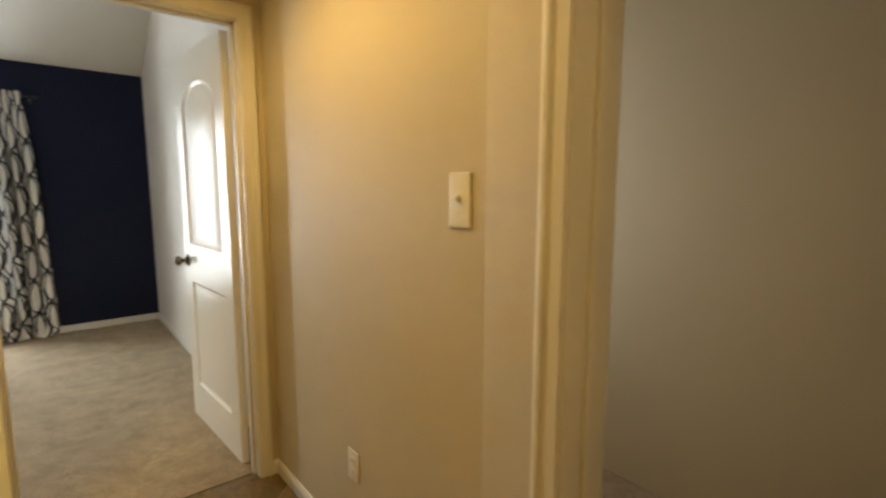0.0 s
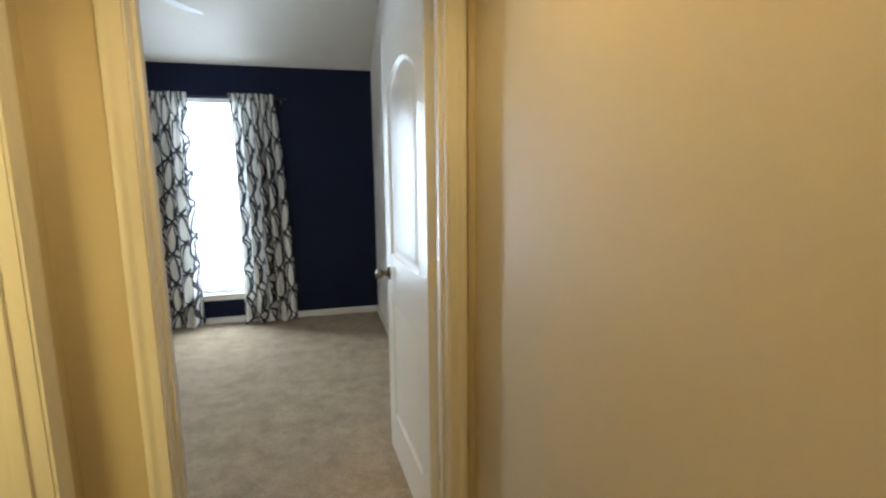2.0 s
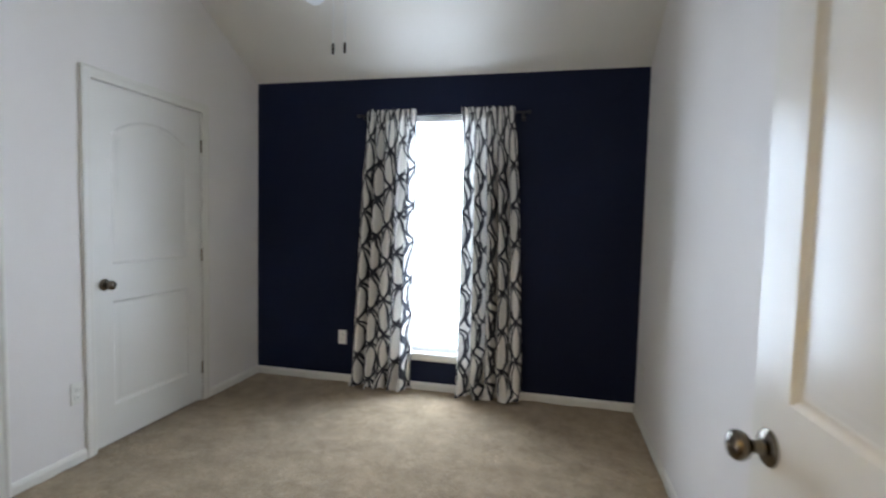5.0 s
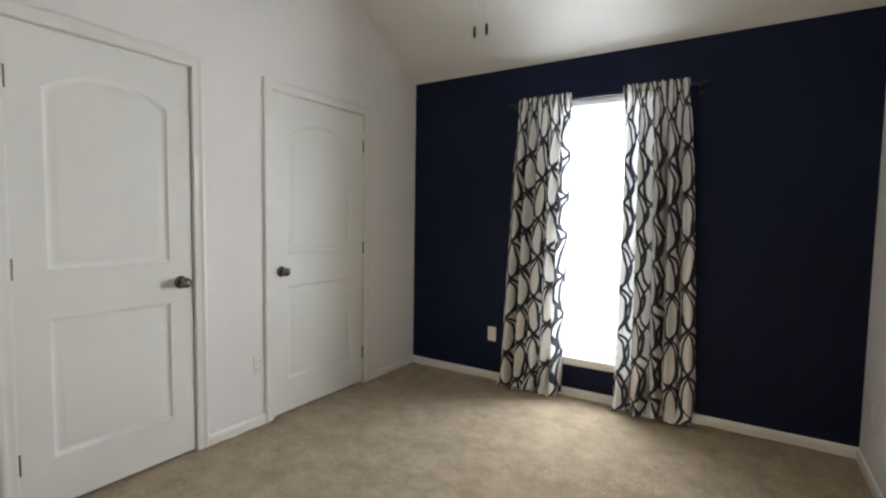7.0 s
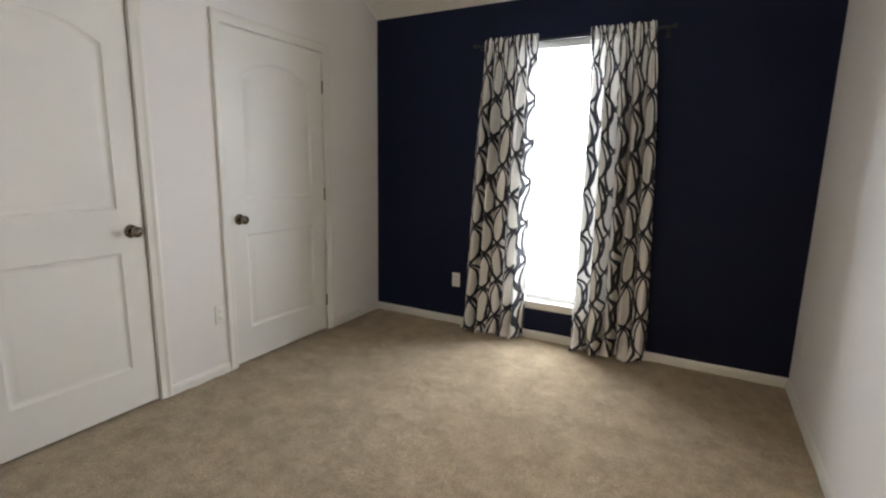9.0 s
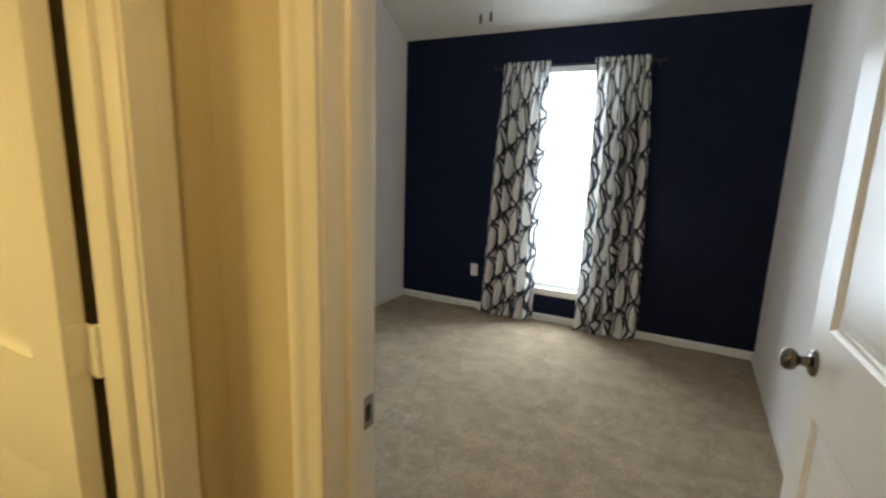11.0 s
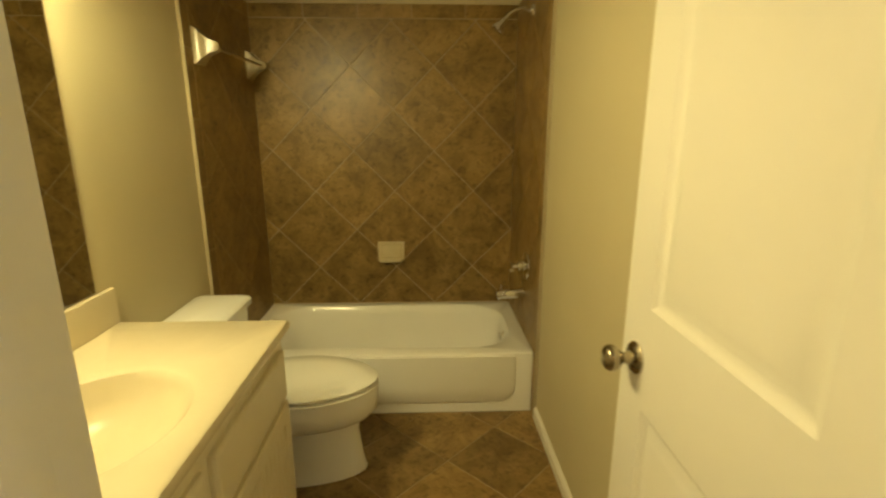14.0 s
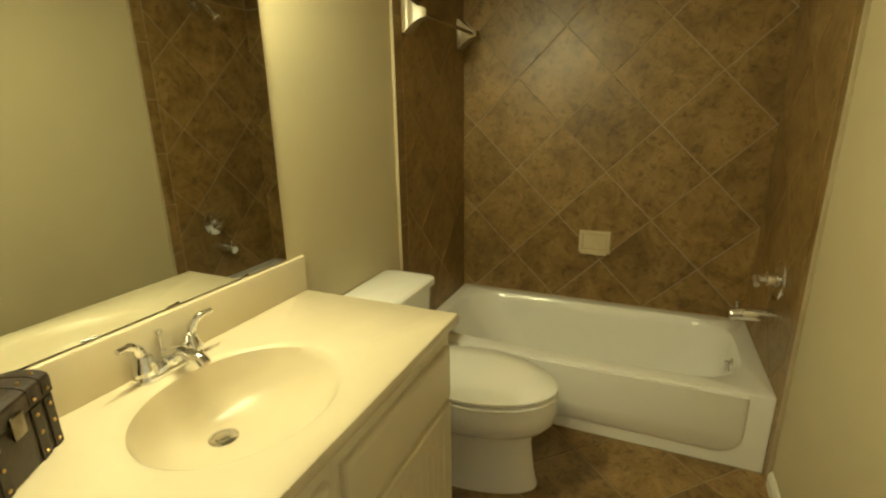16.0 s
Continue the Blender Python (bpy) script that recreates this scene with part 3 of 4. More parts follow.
def door(name, m, width, label, knob_metal, hinges=True, barrel=None, t=0.035, start=0.0, z0=0.012, height=2.010, knobs=(0, 1), kz=0.925):
    """A moulded two-panel door, hung at x = 0, closing along +x; y runs through its thickness."""
    root = holder(name, m, label, "door", "", "structure")
    xa, xb, za, zb = start, start + width, z0, z0 + height
    st = 0.118 if width > 0.65 else 0.105
    px0, px1 = xa + st, xb - st
    rise = 0.085 * (px1 - px0) / 0.5
    lows, highs = (0.225, 0.825), (1.035, zb - 0.155 - rise)
    bm = bmesh.new()
    for y in (0.0, t):
        for q in ((xa, px0, za, zb), (px1, xb, za, zb), (px0, px1, za, lows[0]), (px0, px1, lows[1], highs[0])):
            bm.faces.new([bm.verts.new((x, y, z)) for x, z in ((q[0], q[2]), (q[1], q[2]), (q[1], q[3]), (q[0], q[3]))])
        arch = arch_loop(px0, px1, highs[0], highs[1], rise, 0)[2:]
        for (x1, z1), (x2, z2) in zip(arch, arch[1:]):
            bm.faces.new([bm.verts.new(c) for c in ((x1, y, z1), (x2, y, z2), (x2, y, zb), (x1, y, zb))])
    for c in (((xa, 0, za), (xa, t, za), (xa, t, zb), (xa, 0, zb)), ((xb, 0, za), (xb, t, za), (xb, t, zb), (xb, 0, zb)),
              ((xa, 0, za), (xb, 0, za), (xb, t, za), (xa, t, za)), ((xa, 0, zb), (xb, 0, zb), (xb, t, zb), (xa, t, zb))):
        bm.faces.new([bm.verts.new(q) for q in c])
    bmesh.ops.remove_doubles(bm, verts=bm.verts, dist=0.0002)
    part("leaf", bm, DOOR, root, smooth=False)
    for (pz0, pz1), r in ((lows, 0), (highs, rise)):
        bm = bmesh.new()
        for y, s in ((0.0, 1), (t, -1)):
            loops = [[(x, y + s * d, z) for x, z in arch_loop(px0, px1, pz0, pz1, r, i)]
                     for i, d in ((0.0, 0.0), (0.005, 0.0045), (0.014, 0.0105), (0.022, 0.0105), (0.042, 0.0040), (0.052, 0.0025))]
            rows = loft(bm, loops)
            bm.faces.new([bm.verts.new(c) for c in loops[-1]])
        bmesh.ops.remove_doubles(bm, verts=bm.verts, dist=0.0002)
        part("panel", bm, DOOR, root, "arched moulded panel" if r else "square moulded panel")
    kx = xb - 0.065
    for k in knobs:
        s, y = ((-1, 0.0), (1, t))[k]
        prof = [(0.033, 0.0), (0.033, 0.004), (0.028, 0.009), (0.014, 0.012), (0.011, 0.026), (0.013, 0.032), (0.022, 0.038), (0.0265, 0.047), (0.0265, 0.056), (0.021, 0.064), (0.010, 0.068), (0.0, 0.0685)]
        part("knob", lathe([(r, y + s * h) for r, h in prof], 28, "y", (kx, 0, kz)), knob_metal, root, "round knob on a rosette")
    part("latch", boxed(xb - 0.0005, xb + 0.0015, t / 2 - 0.012, t / 2 + 0.012, kz - 0.028, kz + 0.028, bevel=0.0006), STEEL, root, "metal latch plate")
    if barrel is not None:
        for hz in (0.24, 1.045, 1.80):
            part("hinge", tube([(-0.002, barrel, hz - 0.044), (-0.002, barrel, hz + 0.044)], 0.0062, 10), BRASSY, root, "small brass hinge barrel")
    if hinges:
        for hz in (0.24, 1.065, 1.83):
            bm = boxed(start - 0.0018, start + 0.0005, 0.001, 0.030, hz - 0.044, hz + 0.044, bevel=0.0006)
            box(bm, 0.002, start, 0.0005, 0.0025, hz - 0.044, hz + 0.044)
            for k in range(5):
                tube([(0.0, -0.002, hz - 0.044 + k * 0.0178), (0.0, -0.002, hz - 0.044 + k * 0.0178 + 0.0168)], 0.0062, 12, bm)
            for sz in (-0.03, 0.0, 0.03):
                tube([(start - 0.0015, 0.014 + 0.006 * (sz != 0), hz + sz), (start - 0.0026, 0.014 + 0.006 * (sz != 0), hz + sz)], 0.0035, 8, bm)
            part("hinge", bm, TRIM, root, "paint-covered hinge")
    return root


door("door_bedroom", pose(DX1 + 0.006, BS + 0.010, 0, 0, 0, 93.2), 0.745, "glossy cream two-panel door standing open against the bedroom wall", NICKEL, start=0.020, kz=0.938)
door("door_bathroom", pose(BE - 0.010, BY1 - 0.002, 0, 0, 0, 180.0), 0.600, "glossy cream two-panel door standing open into the bathroom", BRASSY, start=0.026, kz=0.918)
door("door_closet", pose(BW - 0.006, C1A + 0.0015, 0, 0, 0, 90), C1B - C1A - 0.003, "white two-panel arch-top closet door, shut", NICKEL, hinges=False, barrel=-0.005, knobs=(0,), height=2.0165)
door("door_closet", pose(BW - 0.041, C2B - 0.0015, 0, 0, 0, -90), C2B - C2A - 0.003, "white two-panel arch-top closet door, shut", NICKEL, hinges=False, barrel=0.040, knobs=(1,), height=2.0165)

# ---- baseboards ----
BASE = ((0.0, 0.0), (0.013, 0.0), (0.013, 0.044), (0.0105, 0.049), (0.010, 0.054), (0.005, 0.062), (0.0, 0.064))


def baseboard(name, p, q, label):
    """A moulded skirting from p to q; the room lies to the left of that line."""
    d = (Vector(q) - Vector(p)).normalized()
    nrm = Vector((-d.y, d.x))
    bm = bmesh.new()
    loft(bm, [[(c[0] + nrm.x * o, c[1] + nrm.y * o, z - 0.004) for o, z in BASE] for c in (p, q)], True, True)
    return structure(name, bm, TRIM, label, "baseboard")


cw = 0.064
WB = "white moulded baseboard along the wall"
baseboard("baseboard_north", (0, 0), (BW, 0), "white moulded baseboard under the navy wall")
baseboard("baseboard_west", (BW, -0.013), (BW, C2B + cw), WB)
baseboard("baseboard_west", (BW, C2A - cw), (BW, C1B + cw), WB)
baseboard("baseboard_west", (BW, C1A - cw), (BW, BS), WB)
baseboard("baseboard_east", (0, BS), (0, -0.013), WB)
baseboard("baseboard_south", (BW + 0.013, BS), (DX0 - cw, BS), WB)
baseboard("baseboard_south", (DX1 + cw, BS), (-0.013, BS), WB)
baseboard("baseboard_hall", (HE, HN), (DX1 + cw, HN), "short cream baseboard between door casing and corner")
baseboard("baseboard_hall", (HE, -4.80), (HE, HN), "cream moulded baseboard in the hall")
baseboard("baseboard_hall", (HW, HN), (HW, BY1 + cw), "cream moulded baseboard in the hall")
baseboard("baseboard_hall", (HW, BY0 - cw), (HW, -6.7), "cream moulded baseboard in the hall")
baseboard("baseboard_bathroom", (BE - 0.02, BN), (-3.09, BN), "white moulded baseboard along the bathroom wall")

# ---- the window ----
win = holder("window_1", pose((WX0 + WX1) / 2, 0.0, WZ0), "tall narrow white vinyl window full of bright daylight", "window", "", "structure")


def wpart(nm, mat, *a, bevel=0.002, label=""):
    cx = (WX0 + WX1) / 2
    x0, x1, y0, y1, z0, z1 = a
    return part(nm, boxed(x0 - cx, x1 - cx, y0, y1, z0 - WZ0, z1 - WZ0, bevel=bevel), mat, win, label)


for x0, x1 in ((WX0, WX0 + 0.04), (WX1 - 0.04, WX1)):
    wpart("side_frame", VINYL, x0, x1, 0.055, 0.115, WZ0, WZ1)
wpart("bottom_frame", VINYL, WX0 + 0.04, WX1 - 0.04, 0.055, 0.115, WZ0, WZ0 + 0.04)
wpart("top_frame", VINYL, WX0 + 0.04, WX1 - 0.04, 0.055, 0.115, WZ1 - 0.04, WZ1)
wpart("headrail", VINYL, WX0 + 0.012, WX1 - 0.012, 0.012, 0.05, WZ1 - 0.062, WZ1 - 0.022, label="slim white blind headrail")
pane = wpart("pane", GLASS, WX0 + 0.04, WX1 - 0.04, 0.083, 0.087, WZ0 + 0.04, WZ1 - 0.04, bevel=0)
pane.visible_shadow = False
wpart("sill", TRIM, WX0 - 0.03, WX1 + 0.03, -0.028, 0.06, WZ0 - 0.024, WZ0 + 0.004, bevel=0.006)
wpart("apron", TRIM, WX0 - 0.015, WX1 + 0.015, -0.014, 0.0, WZ0 - 0.058, WZ0 - 0.024, bevel=0.003)

# ---- curtains ----
ROD_Z, ROD_Y = 2.108, -0.085


def curtain(top0, top1, low0, low1, seed, label):
    """A pleated rod-pocket panel hanging to the carpet, flaring as it falls."""
    rnd = random.Random(seed)
    phase = [rnd.uniform(0, 6.28) for _ in range(5)]
    cloth = 0.66
    nu, nv = 150, 90
    bm = bmesh.new()
    uv = bm.loops.layers.uv.new("cloth")
    rows, coords = [], {}
    for j in range(nv + 1):
        f = j / nv
        z = 2.146 - f * 2.138
        drop = 2.146 - z
        row = []
        ease = f ** 0.8
        x0, x1 = top0 + (low0 - top0) * ease, top1 + (low1 - top1) * ease
        amp = 0.012 + 0.036 * min(1.0, max(0.0, (drop - 0.05) / 0.5))
        puddle = max(0.0, (0.11 - z) / 0.11)
        for i in range(nu + 1):
            u = i / nu
            w = u + 0.018 * math.sin(5 * u + phase[0] + 1.4 * f) + 0.010 * math.sin(13 * u + phase[1] - 2 * f)
            a = 2 * math.pi * 5.0 * w + phase[2] + 0.5 * math.sin(2.2 * f + phase[3])
            fold = math.sin(a) + 0.35 * math.sin(2.3 * a + phase[4] + 2.0 * f)
            x = x0 + (x1 - x0) * u + 0.012 * math.sin(a * 1.0 + 1.2) * min(1, drop * 2)
            y = ROD_Y + amp * fold
            if drop < 0.09:
                y = ROD_Y - 0.016 * math.cos(drop / 0.09 * math.pi * 0.5) - 0.006 * math.sin(2 * math.pi * 17 * u + phase[1])
            y -= 0.05 * puddle ** 2 * (0.6 + 0.4 * math.sin(a * 0.5 + phase[0]))
            x += 0.02 * puddle * math.sin(a * 1.5)
            zz = z + 0.012 * puddle * (1 + math.sin(a * 2 + phase[3]))
            if drop < 0.02:
                zz += 0.007 * math.sin(2 * math.pi * 15 * u + phase[4])
            y += 0.004 * noise.noise((x * 9, z * 4, seed))
            vert = bm.verts.new((x, min(y, -0.018), max(zz, 0.006)))
            coords[vert] = (u * cloth, z)
            row.append(vert)
        rows.append(row)
    for j in range(nv):
        for i in range(nu):
            face = bm.faces.new((rows[j][i], rows[j][i + 1], rows[j + 1][i + 1], rows[j + 1][i]))
            for lp in face.loops:
                lp[uv].uv = coords[lp.vert]
    ob = tagged(link("curtain", bm, FABRIC, None, "", True), label, "curtain", "curtains at the window")
    return ob


curtain(-2.015, -1.632, -2.125, -1.640, 3, "cream curtain with interlaced black loops, hem resting on the carpet")
curtain(-1.290, -0.91, -1.300, -0.80, 8, "cream curtain with interlaced black loops, hem crumpled on the carpet")

rod = holder("curtain_rod", pose(-1.45, ROD_Y, ROD_Z), "black metal curtain rod with square end brackets", "curtain rod")
part("pole", tube([(-0.63, 0, 0), (0.63, 0, 0)], 0.008, 12), RODBLACK, rod)
for sx in (-1, 1):
    part("finial", lathe([(0.008, 0.0), (0.013, 0.004 * sx), (0.013, 0.02 * sx), (0.008, 0.026 * sx)], 14, "x", (sx * 0.63, 0, 0)), RODBLACK, rod)
    bm = boxed(sx * 0.60 - 0.009, sx * 0.60 + 0.009, -0.006, -ROD_Y - 0.002, -0.022, -0.008, bevel=0.002)
    box(bm, sx * 0.60 - 0.012, sx * 0.60 + 0.012, -ROD_Y - 0.006, -ROD_Y - 0.001, -0.045, 0.02, bevel=0.001)
    part("bracket", bm, RODBLACK, rod)

# ---- outlets and the switch ----
def wall_plate(name, m, label, category, kind):
    """A moulded cover plate facing local -y, with its sockets or toggle."""
    root = holder(name, m, label, category)
    w, h = (0.038, 0.066) if kind == "toggle" else (0.035, 0.057)
    part("cover", boxed(-w, w, -0.0065, 0.0, -h, h, bevel=0.003, segments=3), PLATE, root)
    if kind == "toggle":
        part("slot", boxed(-0.006, 0.006, -0.0072, -0.006, -0.013, 0.013, bevel=0.0005), PLATE, root)
        bm = boxed(-0.0048, 0.0048, -0.020, -0.006, -0.005, 0.008, bevel=0.001)
        bmesh.ops.rotate(bm, verts=bm.verts, cent=(0, -0.006, 0), matrix=Matrix.Rotation(radians(-28), 3, "X"))
        part("toggle", bm, PLATE, root)
    else:
        for z in (-0.021, 0.021):
            sock = part("socket", boxed(-0.0165, 0.0165, -0.0085, -0.006, z - 0.014, z + 0.014, bevel=0.002), PLATE, root)
            for x in (-0.006, 0.006):
                # no recess is cut, the socket's inner shade is painted black
                part("slit", boxed(x - 0.001, x + 0.001, -0.0088, -0.0080, z - 0.004, z + 0.005), BLACK, sock, "slit painted black for the shade inside")
    for z in ((-0.030, 0.030) if kind == "toggle" else (0.0,)):
        part("screw", lathe([(0.0028, -0.0064), (0.0028, -0.0075), (0.0, -0.0078)], 10, "y", (0, 0, z)), PLATE, root)
    return root


wall_plate("wall_outlet", pose(-2.245, 0, 0.364), "cream duplex outlet plate on the navy wall", "outlet", "duplex")
wall_plate("wall_outlet", pose(BW, -1.582, 0.375, 0, 0, 90), "white duplex outlet plate beside a closet door", "outlet", "duplex")
wall_plate("wall_outlet", pose(0, -0.235, 0.345, 0, 0, -90), "white outlet plate low on the bedroom wall", "outlet", "duplex")
wall_plate("light_switch", pose(HE, -4.722, 1.315, 0, 0, -90), "cream toggle light switch on the hall wall", "light switch", "toggle")
wall_plate("wall_outlet", pose(HE, -4.172, 0.375, 0, 0, -90), "cream outlet plate low on the hall wall", "outlet", "duplex")

# ---- ceiling fan ----
FX, FY, FZ = -1.64, -1.40, 2.570
fan = holder("ceiling_fan", pose(FX, FY, FZ), "white ceiling fan with five blades and two pull chains", "ceiling fan")
part("canopy", lathe([(0.012, 0.32), (0.045, 0.325), (0.065, 0.36), (0.068, FLAT - FZ)], 24), FANWHITE, fan)
part("downrod", tube([(0, 0, 0.10), (0, 0, 0.33)], 0.0125, 14), FANWHITE, fan)
part("motor", lathe([(0.02, 0.13), (0.05, 0.12), (0.085, 0.10), (0.105, 0.06), (0.105, 0.01), (0.09, -0.02), (0.05, -0.03), (0.045, -0.06), (0.0, -0.07)], 32), FANWHITE, fan)
for k in range(5):
    ang = radians(72 * k + 60)
    bm = bmesh.new()
    rows = []
    for r, w in ((0.17, 0.05), (0.22, 0.058), (0.40, 0.066), (0.55, 0.068), (0.60, 0.060), (0.63, 0.035)):
        rows.append([(r, -w, 0.012 - 0.02 * 0.5), (r, w, 0.012 + 0.012), (r, w, 0.018 + 0.012), (r, -w, 0.018 - 0.01)])
    loft(bm, rows, True, True)
    bmesh.ops.rotate(bm, verts=bm.verts, cent=(0, 0, 0), matrix=Matrix.Rotation(ang, 3, "Z"))
    part("blade", bm, FANWHITE, fan)
    bm = boxed(0.09, 0.24, -0.014, 0.014, 0.002, 0.010, bevel=0.002)
    bmesh.ops.rotate(bm, verts=bm.verts, cent=(0, 0, 0), matrix=Matrix.Rotation(ang, 3, "Z"))
    part("blade_iron", bm, FANWHITE, fan)
for dx, dy, low in ((-0.022, -0.018, -0.47), (0.022, 0.016, -0.455)):
    chain = part("pull_chain", tube([(dx, dy, -0.05), (dx, dy, low + 0.05)], 0.0016, 8), FANWHITE, fan)
    part("pull", lathe([(0.002, low + 0.052), (0.006, low + 0.045), (0.007, low + 0.02), (0.0055, low), (0.0, low - 0.002)], 12, "z", (dx, dy, 0)), CHAINDARK, chain, "dark wooden pull")

# ---- lamps of the hall and the vanity ----
hl = holder("hall_ceiling_light", pose(-0.65, -4.20, CEIL), "assumed frosted glass flush ceiling light, out of view in the hall", "ceiling light")
part("base", lathe([(0.15, 0.0), (0.155, -0.01), (0.15, -0.02), (0.0, -0.022)], 32), NICKEL, hl)
shade = part("shade", lathe([(0.145, -0.022), (0.14, -0.05), (0.11, -0.24), (0.0, -0.26)], 32), FROSTED, hl)
shade.visible_shadow = False
# made-up second fixture, housing the fill bulb at the south end
copy_thing(hl, pose(-0.65, -6.20, CEIL))

vl = holder("vanity_light", pose(-1.95, BSO, 1.94), "four-lamp vanity light bar above the mirror", "vanity light")
part("back_bar", boxed(-0.40, 0.40, 0.001, 0.03, -0.05, 0.05, bevel=0.006), CHROME, vl)
for bx in VLX:
    part("arm", tube([(bx + 1.95, 0.02, 0.0), (bx + 1.95, 0.12, 0.0)], 0.012, 12), CHROME, vl)
    sh = part("shade", lathe([(0.03, 0.03), (0.045, 0.0), (0.055, -0.06), (0.062, -0.11), (0.058, -0.112), (0.05, -0.06), (0.04, 0.0), (0.02, 0.02)], 24, "z", (bx + 1.95, 0.135, 0.0)), FROSTED, vl)
    sh.visible_shadow = False

# ---- bathtub ----
TA, TY0, TY1, RIM = -3.151, BSO + 0.013, BN - 0.013, 0.318   # apron face, ends, rim height
TX0 = BWE + 0.012


def round_rect(x0, x1, y0, y1, r, z, n=8):
    pts = []
    rr = r if isinstance(r, (list, tuple)) else (r,) * 4
    for k, (cx, cy, sx, sy) in enumerate(((x1, y1, -1, -1), (x0, y1, 1, -1), (x0, y0, 1, 1), (x1, y0, -1, 1))):
        rad = max(rr[k], 0.0005)
        for i in range(n + 1):
            a = math.pi / 2 * (k + i / n)
            pts.append((cx + sx * rad + rad * math.cos(a), cy + sy * rad + rad * math.sin(a), z))
    return pts


tub = holder("bathtub", pose(0, 0, 0), "white enamelled alcove bathtub with a raised apron panel", "bathtub")
bm = bmesh.new()
loft(bm, [round_rect(TX0, TA, TY0, TY1, 0.004, 0.0), round_rect(TX0, TA, TY0, TY1, 0.004, RIM - 0.012), round_rect(TX0, TA - 0.002, TY0, TY1, 0.006, RIM - 0.003), round_rect(TX0 + 0.004, TA - 0.010, TY0 + 0.003, TY1 - 0.003, 0.008, RIM),
          round_rect(TX0 + 0.045, TA - 0.070, TY0 + 0.060, TY1 - 0.075, 0.20, RIM - 0.001), round_rect(TX0 + 0.055, TA - 0.082, TY0 + 0.072, TY1 - 0.085, 0.20, RIM - 0.012),
          round_rect(TX0 + 0.068, TA - 0.096, TY0 + 0.10, TY1 - 0.095, 0.19, RIM - 0.06), round_rect(TX0 + 0.10, TA - 0.125, TY0 + 0.22, TY1 - 0.115, 0.17, RIM - 0.20),
          round_rect(TX0 + 0.14, TA - 0.165, TY0 + 0.32, TY1 - 0.15, 0.13, RIM - 0.285), round_rect(TX0 + 0.22, TA - 0.24, TY0 + 0.42, TY1 - 0.24, 0.08, RIM - 0.30)], False, True)
part("basin", bm, TUBWHITE, tub)
bm = bmesh.new()


def apron_loop(inset, x, n=8):
    y0, y1, z0, z1, r = TY0 + 0.10 + inset, TY1 - 0.085 - inset, 0.058 + inset, RIM - 0.014, 0.085 - inset
    pts = [(x, y1, z1), (x, y0, z1)]
    for cy, a0 in ((y0 + r, math.pi), (y1 - r, 1.5 * math.pi)):
        for i in range(n + 1):
            a = a0 + math.pi / 2 * i / n
            pts.append((x, cy + r * math.cos(a), z0 + r + r * math.sin(a)))
    return pts


loft(bm, [apron_loop(0.0, TA - 0.004), apron_loop(0.0, TA + 0.006), apron_loop(0.008, TA + 0.012)], False, True)
part("apron_panel", bm, TUBWHITE, tub)
part("overflow_plate", lathe([(0.033, 0.0), (0.033, -0.005), (0.026, -0.010), (0.0, -0.012)], 24, "y", (-3.50, TY1 - 0.090, 0.247)), CHROME, tub, "round chrome overflow plate")
part("overflow_lever", boxed(-3.506, -3.494, TY1 - 0.118, TY1 - 0.100, 0.218, 0.268, bevel=0.003), CHROME, tub)

# ---- shower fittings ----
PX = -3.40
VY = BN - 0.012
valve = holder("shower_valve", pose(PX, VY, 0.685), "chrome lever shower valve on the tiled wall", "shower valve")
part("escutcheon", lathe([(0.075, 0.0), (0.074, -0.006), (0.060, -0.012), (0.028, -0.016), (0.026, -0.045), (0.0, -0.047)], 32, "y"), CHROME, valve)
bm = tube(smooth_line([(0, -0.045, 0), (0, -0.075, 0.006), (0.02, -0.085, 0.004), (0.075, -0.088, -0.004)]), 0.011, 12)
part("lever", bm, CHROME, valve)
spout = holder("tub_spout", pose(PX, VY, 0.535), "chrome tub spout with a diverter knob", "tub spout")
part("body", tube(smooth_line([(0, 0, 0), (0, -0.05, 0.0), (0, -0.11, -0.003), (0, -0.15, -0.012)]), [0.027] * 13 + [0.025] * 5 + [0.022], 18), CHROME, spout)
part("diverter", lathe([(0.006, 0.02), (0.006, 0.036), (0.009, 0.039), (0.009, 0.046), (0.0, 0.048)], 14, "z", (0, -0.125, 0)), CHROME, spout)
head = holder("shower_fixture", pose(PX - 0.08, VY, 1.915), "small chrome shower head on a bent arm", "shower head")
part("flange", lathe([(0.03, 0.0), (0.028, -0.006), (0.012, -0.012)], 24, "y"), CHROME, head)
part("arm", tube(smooth_line([(0, 0, 0), (0, -0.05, 0.008), (0, -0.10, -0.008), (0, -0.135, -0.04)]), 0.0085, 12), CHROME, head)
bm = lathe([(0.010, 0.0), (0.014, -0.012), (0.014, -0.022), (0.028, -0.045), (0.031, -0.062), (0.028, -0.066), (0.0, -0.066)], 24)
bmesh.ops.rotate(bm, verts=bm.verts, cent=(0, 0, 0), matrix=Matrix.Rotation(radians(-38), 3, "X"))
bmesh.ops.translate(bm, verts=bm.verts, vec=(0, -0.132, -0.036))
part("nozzle", bm, CHROME, head)

